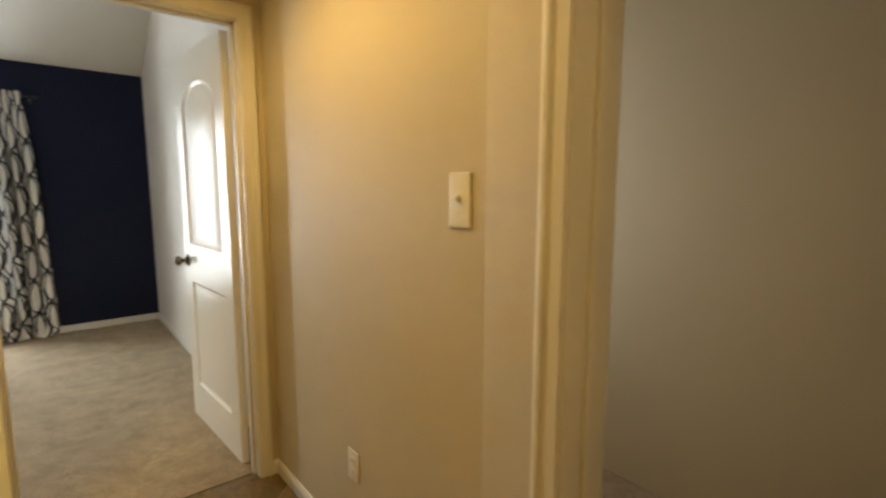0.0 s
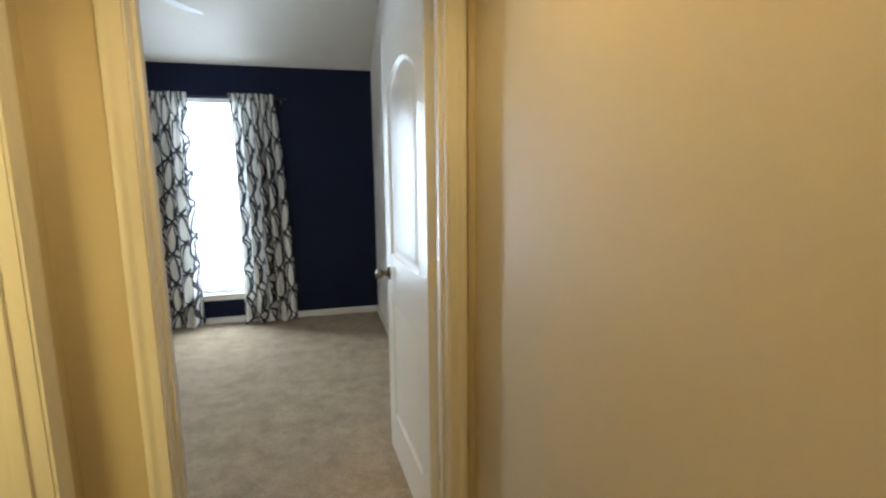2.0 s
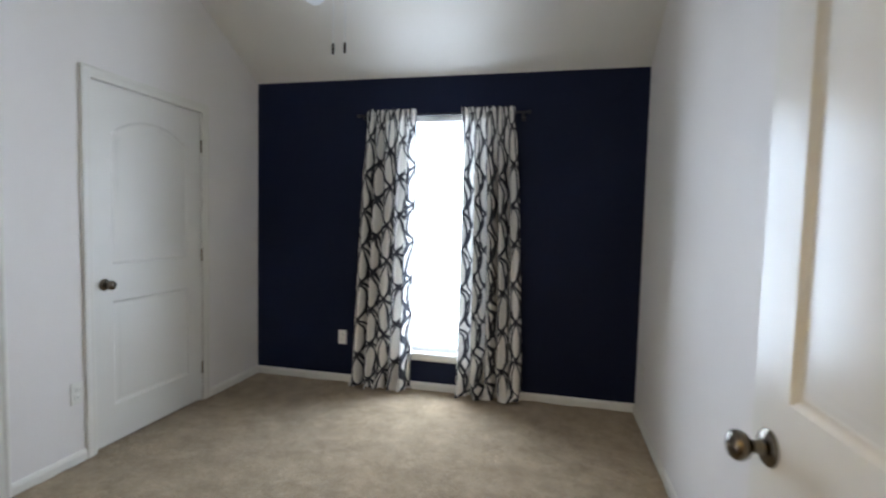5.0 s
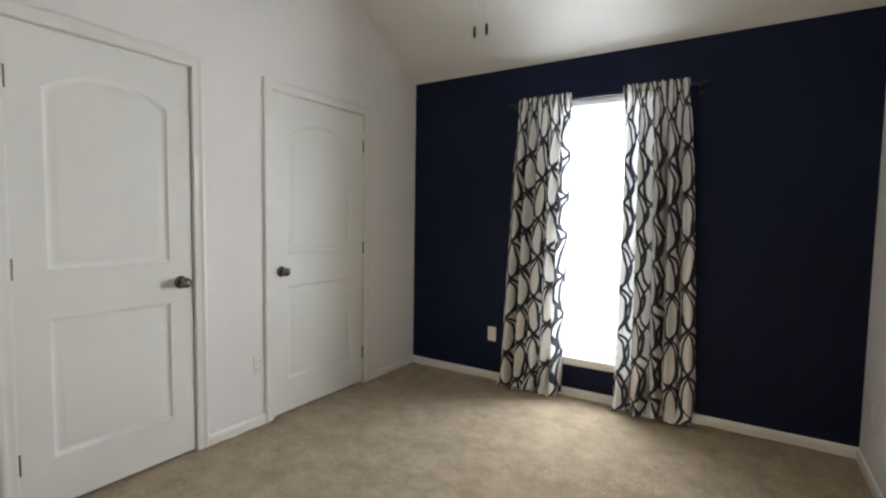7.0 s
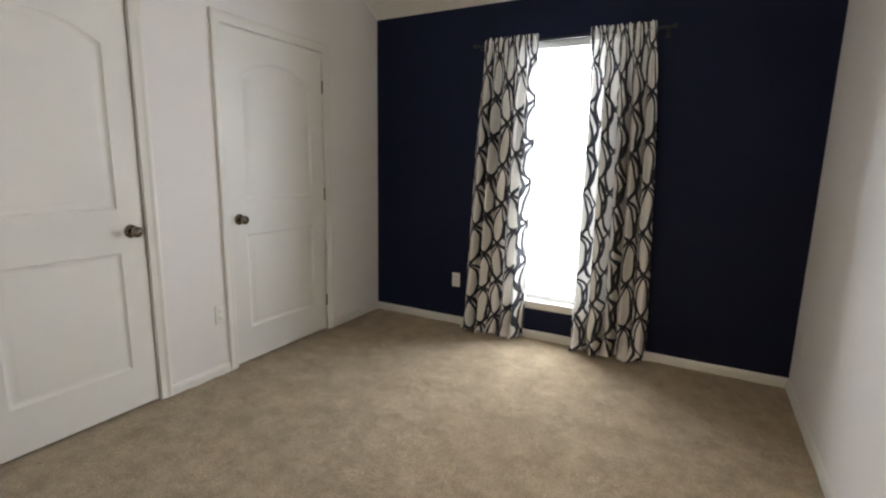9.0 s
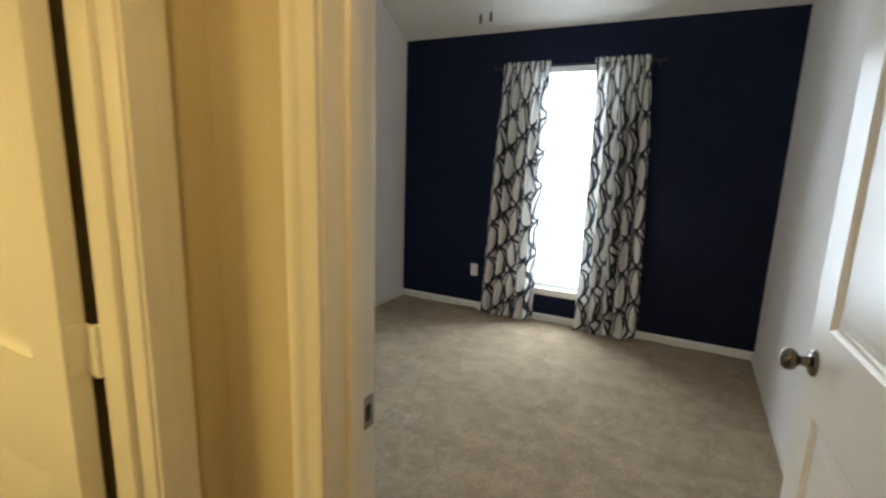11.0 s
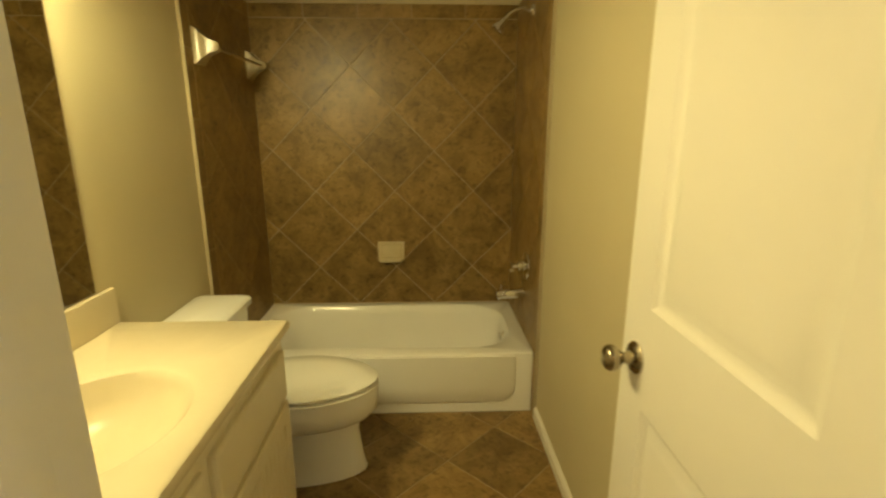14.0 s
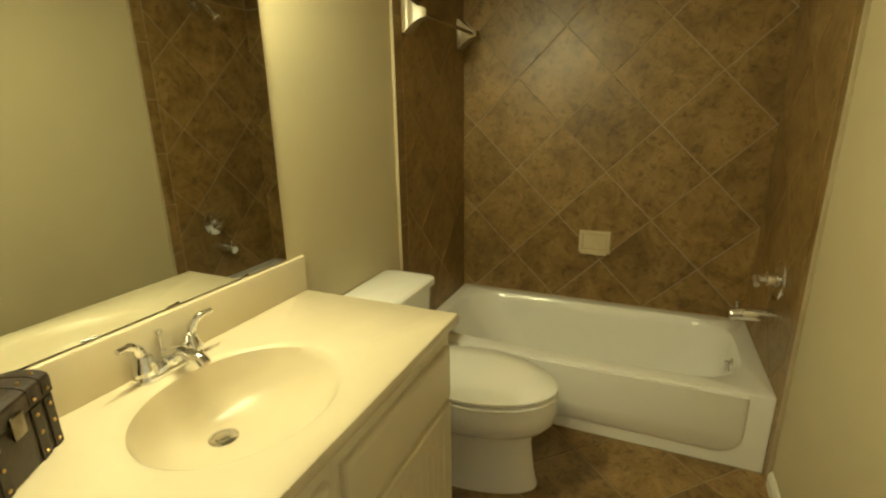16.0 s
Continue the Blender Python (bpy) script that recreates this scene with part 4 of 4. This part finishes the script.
# ---- ceramic soap dish and corner shelves ----
WX = BWE + 0.012
dish = holder("soap_dish", pose(WX, -4.252, 0.652), "cream ceramic soap dish set in the wall tile", "soap dish")
bm = bmesh.new()
loft(bm, [[(x, y, z) for y, z in ((-a, -c), (a, -c), (a, c), (-a, c))] for x, a, c in ((0, 0.080, 0.060), (0.010, 0.080, 0.060), (0.016, 0.074, 0.054), (0.014, 0.062, 0.042), (0.004, 0.058, 0.038))], True, True)
part("back_plate", bm, CERAMIC, dish)
part("ledge", boxed(0.004, 0.055, -0.068, 0.068, -0.060, -0.044, bevel=0.006), CERAMIC, dish)
part("lip", boxed(0.046, 0.056, -0.068, 0.068, -0.050, -0.030, bevel=0.004), CERAMIC, dish)


towel = holder("towel_bar", pose(-3.51, BSO + 0.013, 1.705), "tan ceramic towel bar on the shower's side wall", "towel bar")
for sx in (-0.30, 0.30):
    bm = bmesh.new()
    loft(bm, [[(sx + x, y, z) for x, z in ((-a, -c), (a, -c), (a, c), (-a, c))] for y, a, c in ((0, 0.042, 0.072), (0.010, 0.042, 0.070), (0.030, 0.032, 0.048), (0.060, 0.024, 0.026), (0.088, 0.020, 0.018), (0.096, 0.014, 0.012))], True, True)
    part("post", bm, TANCERAMIC, towel)
part("rail", tube([(-0.29, 0.072, 0), (0.29, 0.072, 0)], 0.007, 12), WTILE, towel, "dark slim rail")

# ---- toilet ----
TCX = -2.770
toilet = holder("toilet", pose(TCX, BSO, 0), "white porcelain toilet with its lid closed", "toilet")


def egg(w, y0, y1, z, n=32, blunt=0.35):
    pts = []
    for i in range(n):
        a = 2 * math.pi * i / n
        c, s = math.cos(a), math.sin(a)
        k = 1.0 - (0.10 * s if s > 0 else 0.0)
        pts.append((w * c * (abs(c) ** -blunt if abs(c) > 0.3 and s < 0 else 1.0) * k if s < 0 else w * c * k, (y0 + y1) / 2 + (y1 - y0) / 2 * s, z))
    return [(max(-w, min(w, x)), y, z) for x, y, z in pts]


bm = bmesh.new()
loft(bm, [egg(0.122, 0.12, 0.712, 0.0), egg(0.122, 0.12, 0.712, 0.012), egg(0.117, 0.125, 0.705, 0.03), egg(0.112, 0.13, 0.695, 0.10), egg(0.108, 0.13, 0.685, 0.18), egg(0.112, 0.13, 0.69, 0.222), egg(0.150, 0.13, 0.735, 0.25), egg(0.176, 0.13, 0.762, 0.285), egg(0.184, 0.13, 0.768, 0.33), egg(0.184, 0.13, 0.768, 0.362), egg(0.180, 0.135, 0.765, 0.375), egg(0.15, 0.17, 0.73, 0.376)], True, True)
part("bowl", bm, PORCELAIN, toilet)
part("deck", boxed(-0.185, 0.185, 0.045, 0.30, 0.30, 0.372, bevel=0.02, segments=4), PORCELAIN, toilet)
bm = bmesh.new()
loft(bm, [egg(0.180, 0.215, 0.765, 0.377), egg(0.187, 0.208, 0.772, 0.381), egg(0.187, 0.208, 0.772, 0.389), egg(0.178, 0.217, 0.763, 0.394)], True, True)
part("seat", bm, SEATWHITE, toilet)
bm = bmesh.new()
loft(bm, [egg(0.176, 0.216, 0.759, 0.398), egg(0.186, 0.207, 0.769, 0.404), egg(0.187, 0.206, 0.770, 0.413), egg(0.174, 0.222, 0.757, 0.422), egg(0.10, 0.30, 0.70, 0.427)], True, True)
part("lid", bm, SEATWHITE, toilet)
for sx in (-0.075, 0.075):
    part("hinge_cap", boxed(sx - 0.022, sx + 0.022, 0.185, 0.225, 0.392, 0.432, bevel=0.010, segments=3), SEATWHITE, toilet)
bm = bmesh.new()
loft(bm, [round_rect(-0.19, 0.19, 0.012, 0.195, 0.03, 0.36), round_rect(-0.205, 0.205, 0.010, 0.205, 0.035, 0.45), round_rect(-0.215, 0.215, 0.010, 0.210, 0.035, 0.652)], True, True)
part("tank", bm, PORCELAIN, toilet)
bm = bmesh.new()


def lid_loop(grow, z):
    pts = []
    for x, y, zz in round_rect(-0.222 - grow, 0.222 + grow, 0.006, 0.216 + grow, 0.03, z, 6):
        front = max(0.0, (y - 0.1) / 0.12)
        pts.append((x, y + 0.022 * front * max(0.0, math.cos(x / 0.235 * math.pi / 2)), zz + 0.008 * math.cos(x / 0.235 * math.pi / 2)))
    return pts


loft(bm, [lid_loop(0.0, 0.650), lid_loop(0.004, 0.654), lid_loop(0.004, 0.676), lid_loop(-0.004, 0.684), lid_loop(-0.02, 0.687)], True, True)
part("tank_lid", bm, PORCELAIN, toilet)
bm = tube([(0.17, 0.21, 0.60), (0.17, 0.23, 0.60)], 0.012, 12)
tube(smooth_line([(0.17, 0.232, 0.60), (0.13, 0.240, 0.597), (0.085, 0.238, 0.588)]), 0.007, 10, bm)
part("flush_lever", bm, CHROME, toilet, "chrome flush lever")
for sx in (-0.1, 0.1):
    part("bolt_cap", lathe([(0.013, 0.0), (0.012, 0.010), (0.006, 0.016), (0.0, 0.017)], 14, "z", (sx, 0.33, 0.01)), SEATWHITE, toilet)

# ---- vanity ----
VX0, VX1, VF, VZ = -2.440, BE - 0.002, -4.496, 0.751   # cabinet ends, front, height under the top
SPLIT = -1.892
ELL = (-1.930, -4.728, 0.214, 0.184)


def drawer_front(root, x0, x1, z0, z1, name, fielded):
    """A raised front with a stepped edge; a door gets a grooved board field."""
    cx, cz = (x0 + x1) / 2, (z0 + z1) / 2
    a, c = (x1 - x0) / 2, (z1 - z0) / 2
    bm = bmesh.new()
    steps = ((0.0, 0.0), (0.011, 0.0), (0.016, 0.004), (0.018, 0.012), (0.018, 0.020))
    if fielded:
        steps = ((0.0, 0.0), (0.013, 0.0), (0.018, 0.005), (0.018, 0.052), (0.012, 0.057))
    loft(bm, [[(cx + sx * (a - i), VF + d, cz + sz * (c - i)) for sx, sz in ((-1, -1), (1, -1), (1, 1), (-1, 1))] for d, i in steps], True, True)
    ob = part(name, bm, CABINET, root, smooth=False)
    if fielded:
        n = max(3, int((x1 - x0 - 0.12) / 0.032))
        w = (x1 - x0 - 0.116) / n
        for k in range(n):
            part("board", boxed(x0 + 0.058 + k * w + 0.0015, x0 + 0.058 + (k + 1) * w - 0.0015, VF + 0.010, VF + 0.0155, z0 + 0.058, z1 - 0.058, bevel=0.002, segments=1), CABINET, ob, smooth=False)
    return ob


def cabinet(x0, x1, label):
    root = holder("vanity_cabinet", pose(0, 0, 0), label, "cabinet", "vanity cabinets")
    bm = boxed(x0, x1, VF - 0.018, VF, 0.10, VZ)
    box(bm, x0, x0 + 0.016, BSO + 0.004, VF - 0.018, 0.10, VZ - (0.0 if x0 < -2.2 else 0.16))
    box(bm, x1 - 0.016, x1, BSO + 0.004, VF - 0.018, 0.10, VZ - (0.0 if x1 > -1.5 else 0.16))
    box(bm, x0 + 0.016, x1 - 0.016, BSO + 0.004, VF - 0.018, 0.10, 0.116)
    box(bm, x0 + 0.002, x1 - 0.002, BSO + 0.004, VF - 0.06, 0.0, 0.10)
    part("carcass", bm, CABINET, root, smooth=False)
    return root


cab_a = cabinet(VX0, SPLIT, "cream painted vanity cabinet with a drawer and a grooved door")
drawer_front(cab_a, VX0 + 0.025, SPLIT - 0.022, 0.548, 0.702, "drawer", False)
drawer_front(cab_a, VX0 + 0.025, SPLIT - 0.022, 0.13, 0.528, "cabinet_door", True)
# black strip laid on the face frame in place of a shaded opening
part("shade_strip", boxed(SPLIT - 0.085, SPLIT - 0.030, VF - 0.001, VF + 0.0012, 0.532, 0.545), BLACK, cab_a, "black strip painted as the shade under the drawer")
cab_b = cabinet(SPLIT + 0.001, VX1, "cream painted sink cabinet with a false drawer and grooved doors")
drawer_front(cab_b, SPLIT + 0.022, VX1 - 0.03, 0.548, 0.702, "false_drawer", False)
drawer_front(cab_b, SPLIT + 0.022, (SPLIT + VX1) / 2 - 0.004, 0.13, 0.528, "cabinet_door", True)
drawer_front(cab_b, (SPLIT + VX1) / 2 + 0.004, VX1 - 0.03, 0.13, 0.528, "cabinet_door", True)

# worktop with the basin moulded in
top = holder("wash_basin", pose(0, 0, 0), "cream cultured marble vanity top with an oval moulded basin", "wash basin")
TZ = 0.786
bm = bmesh.new()
n = 72
cx, cy, ea, eb = ELL
x0, x1, y0, y1 = -2.460, BE - 0.001, BSO + 0.001, -4.471


def rect_ray(a):
    c, s = math.cos(a), math.sin(a)
    k = min(((x1 - cx) / c if c > 1e-9 else 1e9), ((x0 - cx) / c if c < -1e-9 else 1e9), ((y1 - cy) / s if s > 1e-9 else 1e9), ((y0 - cy) / s if s < -1e-9 else 1e9))
    return cx + k * c, cy + k * s


corners = [math.atan2(yy - cy, xx - cx) for xx, yy in ((x0, y0), (x1, y0), (x1, y1), (x0, y1))]
angles = [2 * math.pi * i / n - math.pi for i in range(n)]
for a in corners:
    j = min(range(n), key=lambda i: abs(angles[i] - a))
    angles[j] = a
edge = [rect_ray(a) for a in angles]


def oval(s, z, back=0.0):
    return [(cx + ea * s * math.cos(a), cy - back + eb * s * math.sin(a), z) for a in angles]


def shrink(d, z):
    return [(min(max(x, x0 + d), x1), min(max(y, y0), y1 - d), z) for x, y in edge]


loft(bm, [shrink(0.012, VZ), shrink(0.002, VZ + 0.004), shrink(0.0, VZ + 0.012), shrink(0.0, TZ - 0.012), shrink(0.003, TZ - 0.004), shrink(0.010, TZ),
          oval(1.10, TZ + 0.0005), oval(1.03, TZ - 0.001), oval(0.99, TZ - 0.006), oval(0.955, TZ - 0.024, 0.004), oval(0.87, TZ - 0.060, 0.017), oval(0.73, TZ - 0.092, 0.037), oval(0.52, TZ - 0.115, 0.059), oval(0.30, TZ - 0.127, 0.072), oval(0.11, TZ - 0.131, 0.078)], False, True)
part("counter", bm, MARBLE, top)
part("backsplash", boxed(x0 + 0.004, x1, BSO + 0.001, BSO + 0.017, TZ - 0.002, TZ + 0.114, bevel=0.005, segments=3), MARBLE, top)
drain = part("drain", lathe([(0.031, 0.0), (0.031, 0.004), (0.024, 0.005), (0.022, 0.001), (0.017, 0.002), (0.016, 0.008), (0.0, 0.010)], 28, "z", (cx, cy - 0.080, TZ - 0.132)), CHROME, top, "chrome pop-up drain")

# faucet
fau = holder("basin_faucet", pose(-1.945, -4.957, TZ), "chrome two-handle basin faucet with curved levers", "faucet")
bm = bmesh.new()
loft(bm, [round_rect(-0.082, 0.082, -0.026, 0.026, 0.025, 0.0), round_rect(-0.082, 0.082, -0.026, 0.026, 0.025, 0.012), round_rect(-0.074, 0.074, -0.019, 0.019, 0.018, 0.022)], True, True)
part("base", bm, CHROME, fau)
part("spout", tube(smooth_line([(0, -0.004, 0.014), (0, 0.018, 0.036), (0, 0.055, 0.046), (0, 0.095, 0.042), (0, 0.110, 0.030)]), [0.022] * 6 + [0.018] * 6 + [0.0145] * 13, 16), CHROME, fau)
for sx in (-1, 1):
    bm = lathe([(0.026, 0.018), (0.025, 0.030), (0.019, 0.045), (0.017, 0.058), (0.0, 0.064)], 20, "z", (sx * 0.056, 0, 0))
    tube(smooth_line([(sx * 0.056, 0.0, 0.045), (sx * 0.064, 0.004, 0.072), (sx * 0.082, 0.010, 0.092), (sx * 0.112, 0.016, 0.096)]), [0.011] * 8 + [0.009] * 6 + [0.006] * 5, 12, bm)
    part("handle", bm, CHROME, fau)
part("lift_rod", lathe([(0.003, 0.02), (0.003, 0.075), (0.008, 0.080), (0.009, 0.088), (0.0, 0.091)], 12, "z", (0, -0.020, 0)), CHROME, fau)

# mirror
mir = holder("wall_mirror", pose(0, 0, 0), "large frameless wall mirror above the vanity", "mirror")
part("glass", boxed(-2.385, BE - 0.012, BSO + 0.001, BSO + 0.007, TZ + 0.118, 1.70, bevel=0.0012, segments=1), MIRROR, mir, smooth=False)
for x in (-2.22, -1.55):
    part("clip", boxed(x - 0.012, x + 0.012, BSO + 0.001, BSO + 0.010, TZ + 0.114, TZ + 0.123, bevel=0.001), CHROME, mir)

# little trunk
trunk = holder("trunk_box", pose(-1.607, -4.896, TZ, 0, 0, 33), "small dark leather trunk box with brass studs on the vanity", "box")
TL, TD, TH = 0.090, 0.0375, 0.094      # half length, half depth, height of the body
part("body", boxed(-TL, TL, -TD, TD, 0.0, TH, bevel=0.004), LEATHER, trunk)
bm = bmesh.new()
arc = [(-TD - 0.002, TH + 0.003), (-TD - 0.002, TH + 0.030)] + [((TD + 0.002) * -math.cos(math.pi * k / 10), TH + 0.030 + 0.014 * math.sin(math.pi * k / 10)) for k in range(1, 10)] + [(TD + 0.002, TH + 0.030), (TD + 0.002, TH + 0.003)]
loft(bm, [[(x, y, z) for y, z in arc] for x in (-TL - 0.003, TL + 0.003)], True, True)
part("lid", bm, LEATHER, trunk, "slightly domed leather lid", smooth=False)
for x in (-TL + 0.012, -0.045, 0.045, TL - 0.012):
    bm = boxed(x - 0.010, x + 0.010, -TD - 0.0025, TD + 0.0025, 0.001, TH + 0.001, bevel=0.001)
    loft(bm, [[(xx, y * 1.03, z + 0.0015) for y, z in arc] for xx in (x - 0.010, x + 0.010)], True, True)
    strap = part("strap", bm, STRAP, trunk, smooth=False)
    for z in (0.012, 0.048, 0.080, 0.108):
        for sy in (-1, 1):
            part("stud", lathe([(0.0036, 0.0), (0.003, sy * 0.0016), (0.0, sy * 0.0024)], 10, "y", (x, sy * (TD + (0.0028 if z < TH else 0.0044)), z)), STUD, strap)
    for y in (-0.024, 0.024):
        part("stud", lathe([(0.0036, TH + 0.040), (0.003, TH + 0.0455), (0.0, TH + 0.0462)], 10, "z", (x, y, 0)), STUD, strap)
for sx in (-1, 1):
    for y in (-TD + 0.012, TD - 0.012):
        part("end_strap", boxed(sx * (TL - 0.001), sx * (TL + 0.0025), y - 0.010, y + 0.010, 0.0, TH, bevel=0.001), STRAP, trunk)
        for z in (0.012, 0.048, 0.080):
            part("stud", lathe([(0.0036, 0.0), (0.003, sx * 0.0016), (0.0, sx * 0.0024)], 10, "x", (sx * (TL + 0.0025), y, z)), STUD, trunk)
part("clasp", boxed(-0.014, 0.014, TD + 0.002, TD + 0.007, TH - 0.022, TH + 0.016, bevel=0.002), NICKEL, trunk, "dark metal clasp")


# ---- tiles: each one a piece with its own bevelled edge ----
def clip_poly(poly, a0, a1, b0, b1):
    """A flat outline cut to a rectangle."""
    for axis, lim, keep in ((0, a0, 1), (0, a1, -1), (1, b0, 1), (1, b1, -1)):
        out = []
        for p, q in zip(poly, poly[1:] + poly[:1]):
            inp, inq = (p[axis] - lim) * keep >= 0, (q[axis] - lim) * keep >= 0
            if inp:
                out.append(p)
            if inp != inq:
                t = (lim - p[axis]) / (q[axis] - p[axis])
                out.append((p[0] + (q[0] - p[0]) * t, p[1] + (q[1] - p[1]) * t))
        poly = out
        if len(poly) < 3:
            return []
    return poly


def tile_piece(poly, put, thick, material, parent, rnd, name="tile"):
    """One tile: the outline, pulled in a hair towards its face, on its own tiny tilt."""
    mx, my = sum(p[0] for p in poly) / len(poly), sum(p[1] for p in poly) / len(poly)
    tilt = (rnd.uniform(-0.0007, 0.0007), rnd.uniform(-0.0007, 0.0007))

    def inset(d):
        out = []
        for x, y in poly:
            v = Vector((x - mx, y - my))
            k = max(0.0, 1 - d / max(v.length, 1e-4))
            out.append((mx + v.x * k, my + v.y * k))
        return out

    lo = [put(x, y, 0.0) for x, y in inset(0)]
    mid = [put(x, y, thick - 0.0012) for x, y in inset(0)]
    hi = [put(x, y, thick + tilt[0] * (x - mx) * 4 + tilt[1] * (y - my) * 4) for x, y in inset(0.002)]
    n = len(poly)
    verts = lo + mid + hi
    faces = [tuple(range(2 * n, 3 * n))] + [(i, (i + 1) % n, n + (i + 1) % n, n + i) for i in range(n)] + [(n + i, n + (i + 1) % n, 2 * n + (i + 1) % n, 2 * n + i) for i in range(n)]
    me = bpy.data.meshes.new(name)
    me.from_pydata([tuple(v) for v in verts], [], faces)
    me.materials.append(material)
    ob = new(name, me)
    ob.parent = parent
    return ob


def diamond_field(a0, a1, b0, b1, ca, cb, half, joint, put, thick, material, parent, seed):
    """Square tiles laid on the diagonal, cut at the edges of the field."""
    rnd = random.Random(seed)
    na, nb = int((a1 - a0) / half) + 4, int((b1 - b0) / half) + 4
    ia, ib = int((a0 - ca) / half) - 2, int((b0 - cb) / half) - 2
    r = half - joint * 0.71
    for i in range(ia, ia + na + 3):
        for j in range(ib, ib + nb + 3):
            if (i + j) % 2 == 0:
                continue
            x, y = ca + i * half, cb + j * half
            poly = clip_poly([(x + r, y), (x, y + r), (x - r, y), (x, y - r)], a0, a1, b0, b1)
            if len(poly) < 3:
                continue
            area = abs(sum(p[0] * q[1] - q[0] * p[1] for p, q in zip(poly, poly[1:] + poly[:1]))) / 2
            if area > 0.0004:
                tile_piece(poly, put, thick, material, parent, rnd)


def strip(cells, put, thick, material, parent, seed):
    rnd = random.Random(seed)
    for a0, a1, b0, b1 in cells:
        tile_piece([(a0, b0), (a1, b0), (a1, b1), (a0, b1)], put, thick, material, parent, rnd, "border_tile")


TT, TTOP, BAND, J = 0.010, 2.032, 0.07, 0.0045
HALF = 0.2325
wall_w, wall_n, wall_s = bpy.data.objects["wall_bath_west"], bpy.data.objects["wall_bath_north"], bpy.data.objects["wall_bath_south"]
EDGE = -3.100     # outer edge of the tiled side walls


def bed(name, parent, *a):
    return part(name, boxed(*a), GROUT, parent, "tan grout bed", smooth=False)


bed("grout", wall_w, BWE, BWE + 0.0108, BSO, BN, 0.28, TTOP)
bed("grout", wall_n, BWE + 0.009, EDGE, BN - 0.0108, BN, 0.0, TTOP)
bed("grout", wall_s, BWE + 0.009, EDGE, BSO, BSO + 0.0108, 0.0, TTOP)
put_w = lambda y, z, d: (BWE + 0.003 + d, y, z)
put_n = lambda x, z, d: (x, BN - 0.003 - d, z)
put_s = lambda x, z, d: (x, BSO + 0.003 + d, z)
diamond_field(BSO + 0.012, BN - 0.012, 0.30, TTOP - BAND - J, -4.222, 1.018, HALF, J, put_w, TT, WTILE, wall_w, 1)
ya, yb = BSO + 0.012, BN - 0.012
strip([(ya + k * (yb - ya) / 5 + J / 2, ya + (k + 1) * (yb - ya) / 5 - J / 2, TTOP - BAND, TTOP) for k in range(5)], put_w, TT, WTILE, wall_w, 2)
EB = 0.06
for put, par, seed in ((put_n, wall_n, 3), (put_s, wall_s, 4)):
    diamond_field(BWE + 0.014, EDGE - EB - J, 0.30, TTOP - BAND - J, -3.53, 1.018, HALF, J, put, TT, WTILE, par, seed)
    xa, xb = BWE + 0.014, EDGE
    strip([(xa + k * (xb - xa) / 3 + J / 2, xa + (k + 1) * (xb - xa) / 3 - J / 2, TTOP - BAND, TTOP) for k in range(3)], put, TT, WTILE, par, seed + 10)
    strip([(EDGE - EB, EDGE, 0.004 + k * 0.281 + J / 2, 0.004 + (k + 1) * 0.281 - J / 2) for k in range(7)], put, TT, WTILE, par, seed + 20)
# thin pale strips put the light catching the tile edges into colour
for nm, y0, y1 in (("tile_edge_highlight", BSO, BSO + 0.0145), ("tile_edge_highlight", BN - 0.0145, BN)):
    structure(nm, boxed(EDGE, EDGE + 0.007, y0, y1, 0.0, TTOP, bevel=0.002), CAULK_AND_HIGHLIGHT, "pale strip painted as the highlight down the shower tile's edge", "trim")
structure("tub_caulk", tube([(WX + 0.004, TY0, RIM + 0.001), (WX + 0.004, TY1, RIM + 0.001)], 0.005, 8), CAULK_AND_HIGHLIGHT, "cream caulk bead along the tub rim", "trim")

put_f = lambda x, y, d: (x, y, -0.0115 + d)
diamond_field(TA + 0.002, BE + 0.03, BSO, BN, -2.56, -3.722, HALF, 0.005, put_f, TT, FTILE, floor_bath, 5)
diamond_field(BE + 0.031, HE, -6.7, BS - 0.056, -2.56, -3.722, HALF, 0.005, put_f, TT, FTILE, floor_hall, 6)
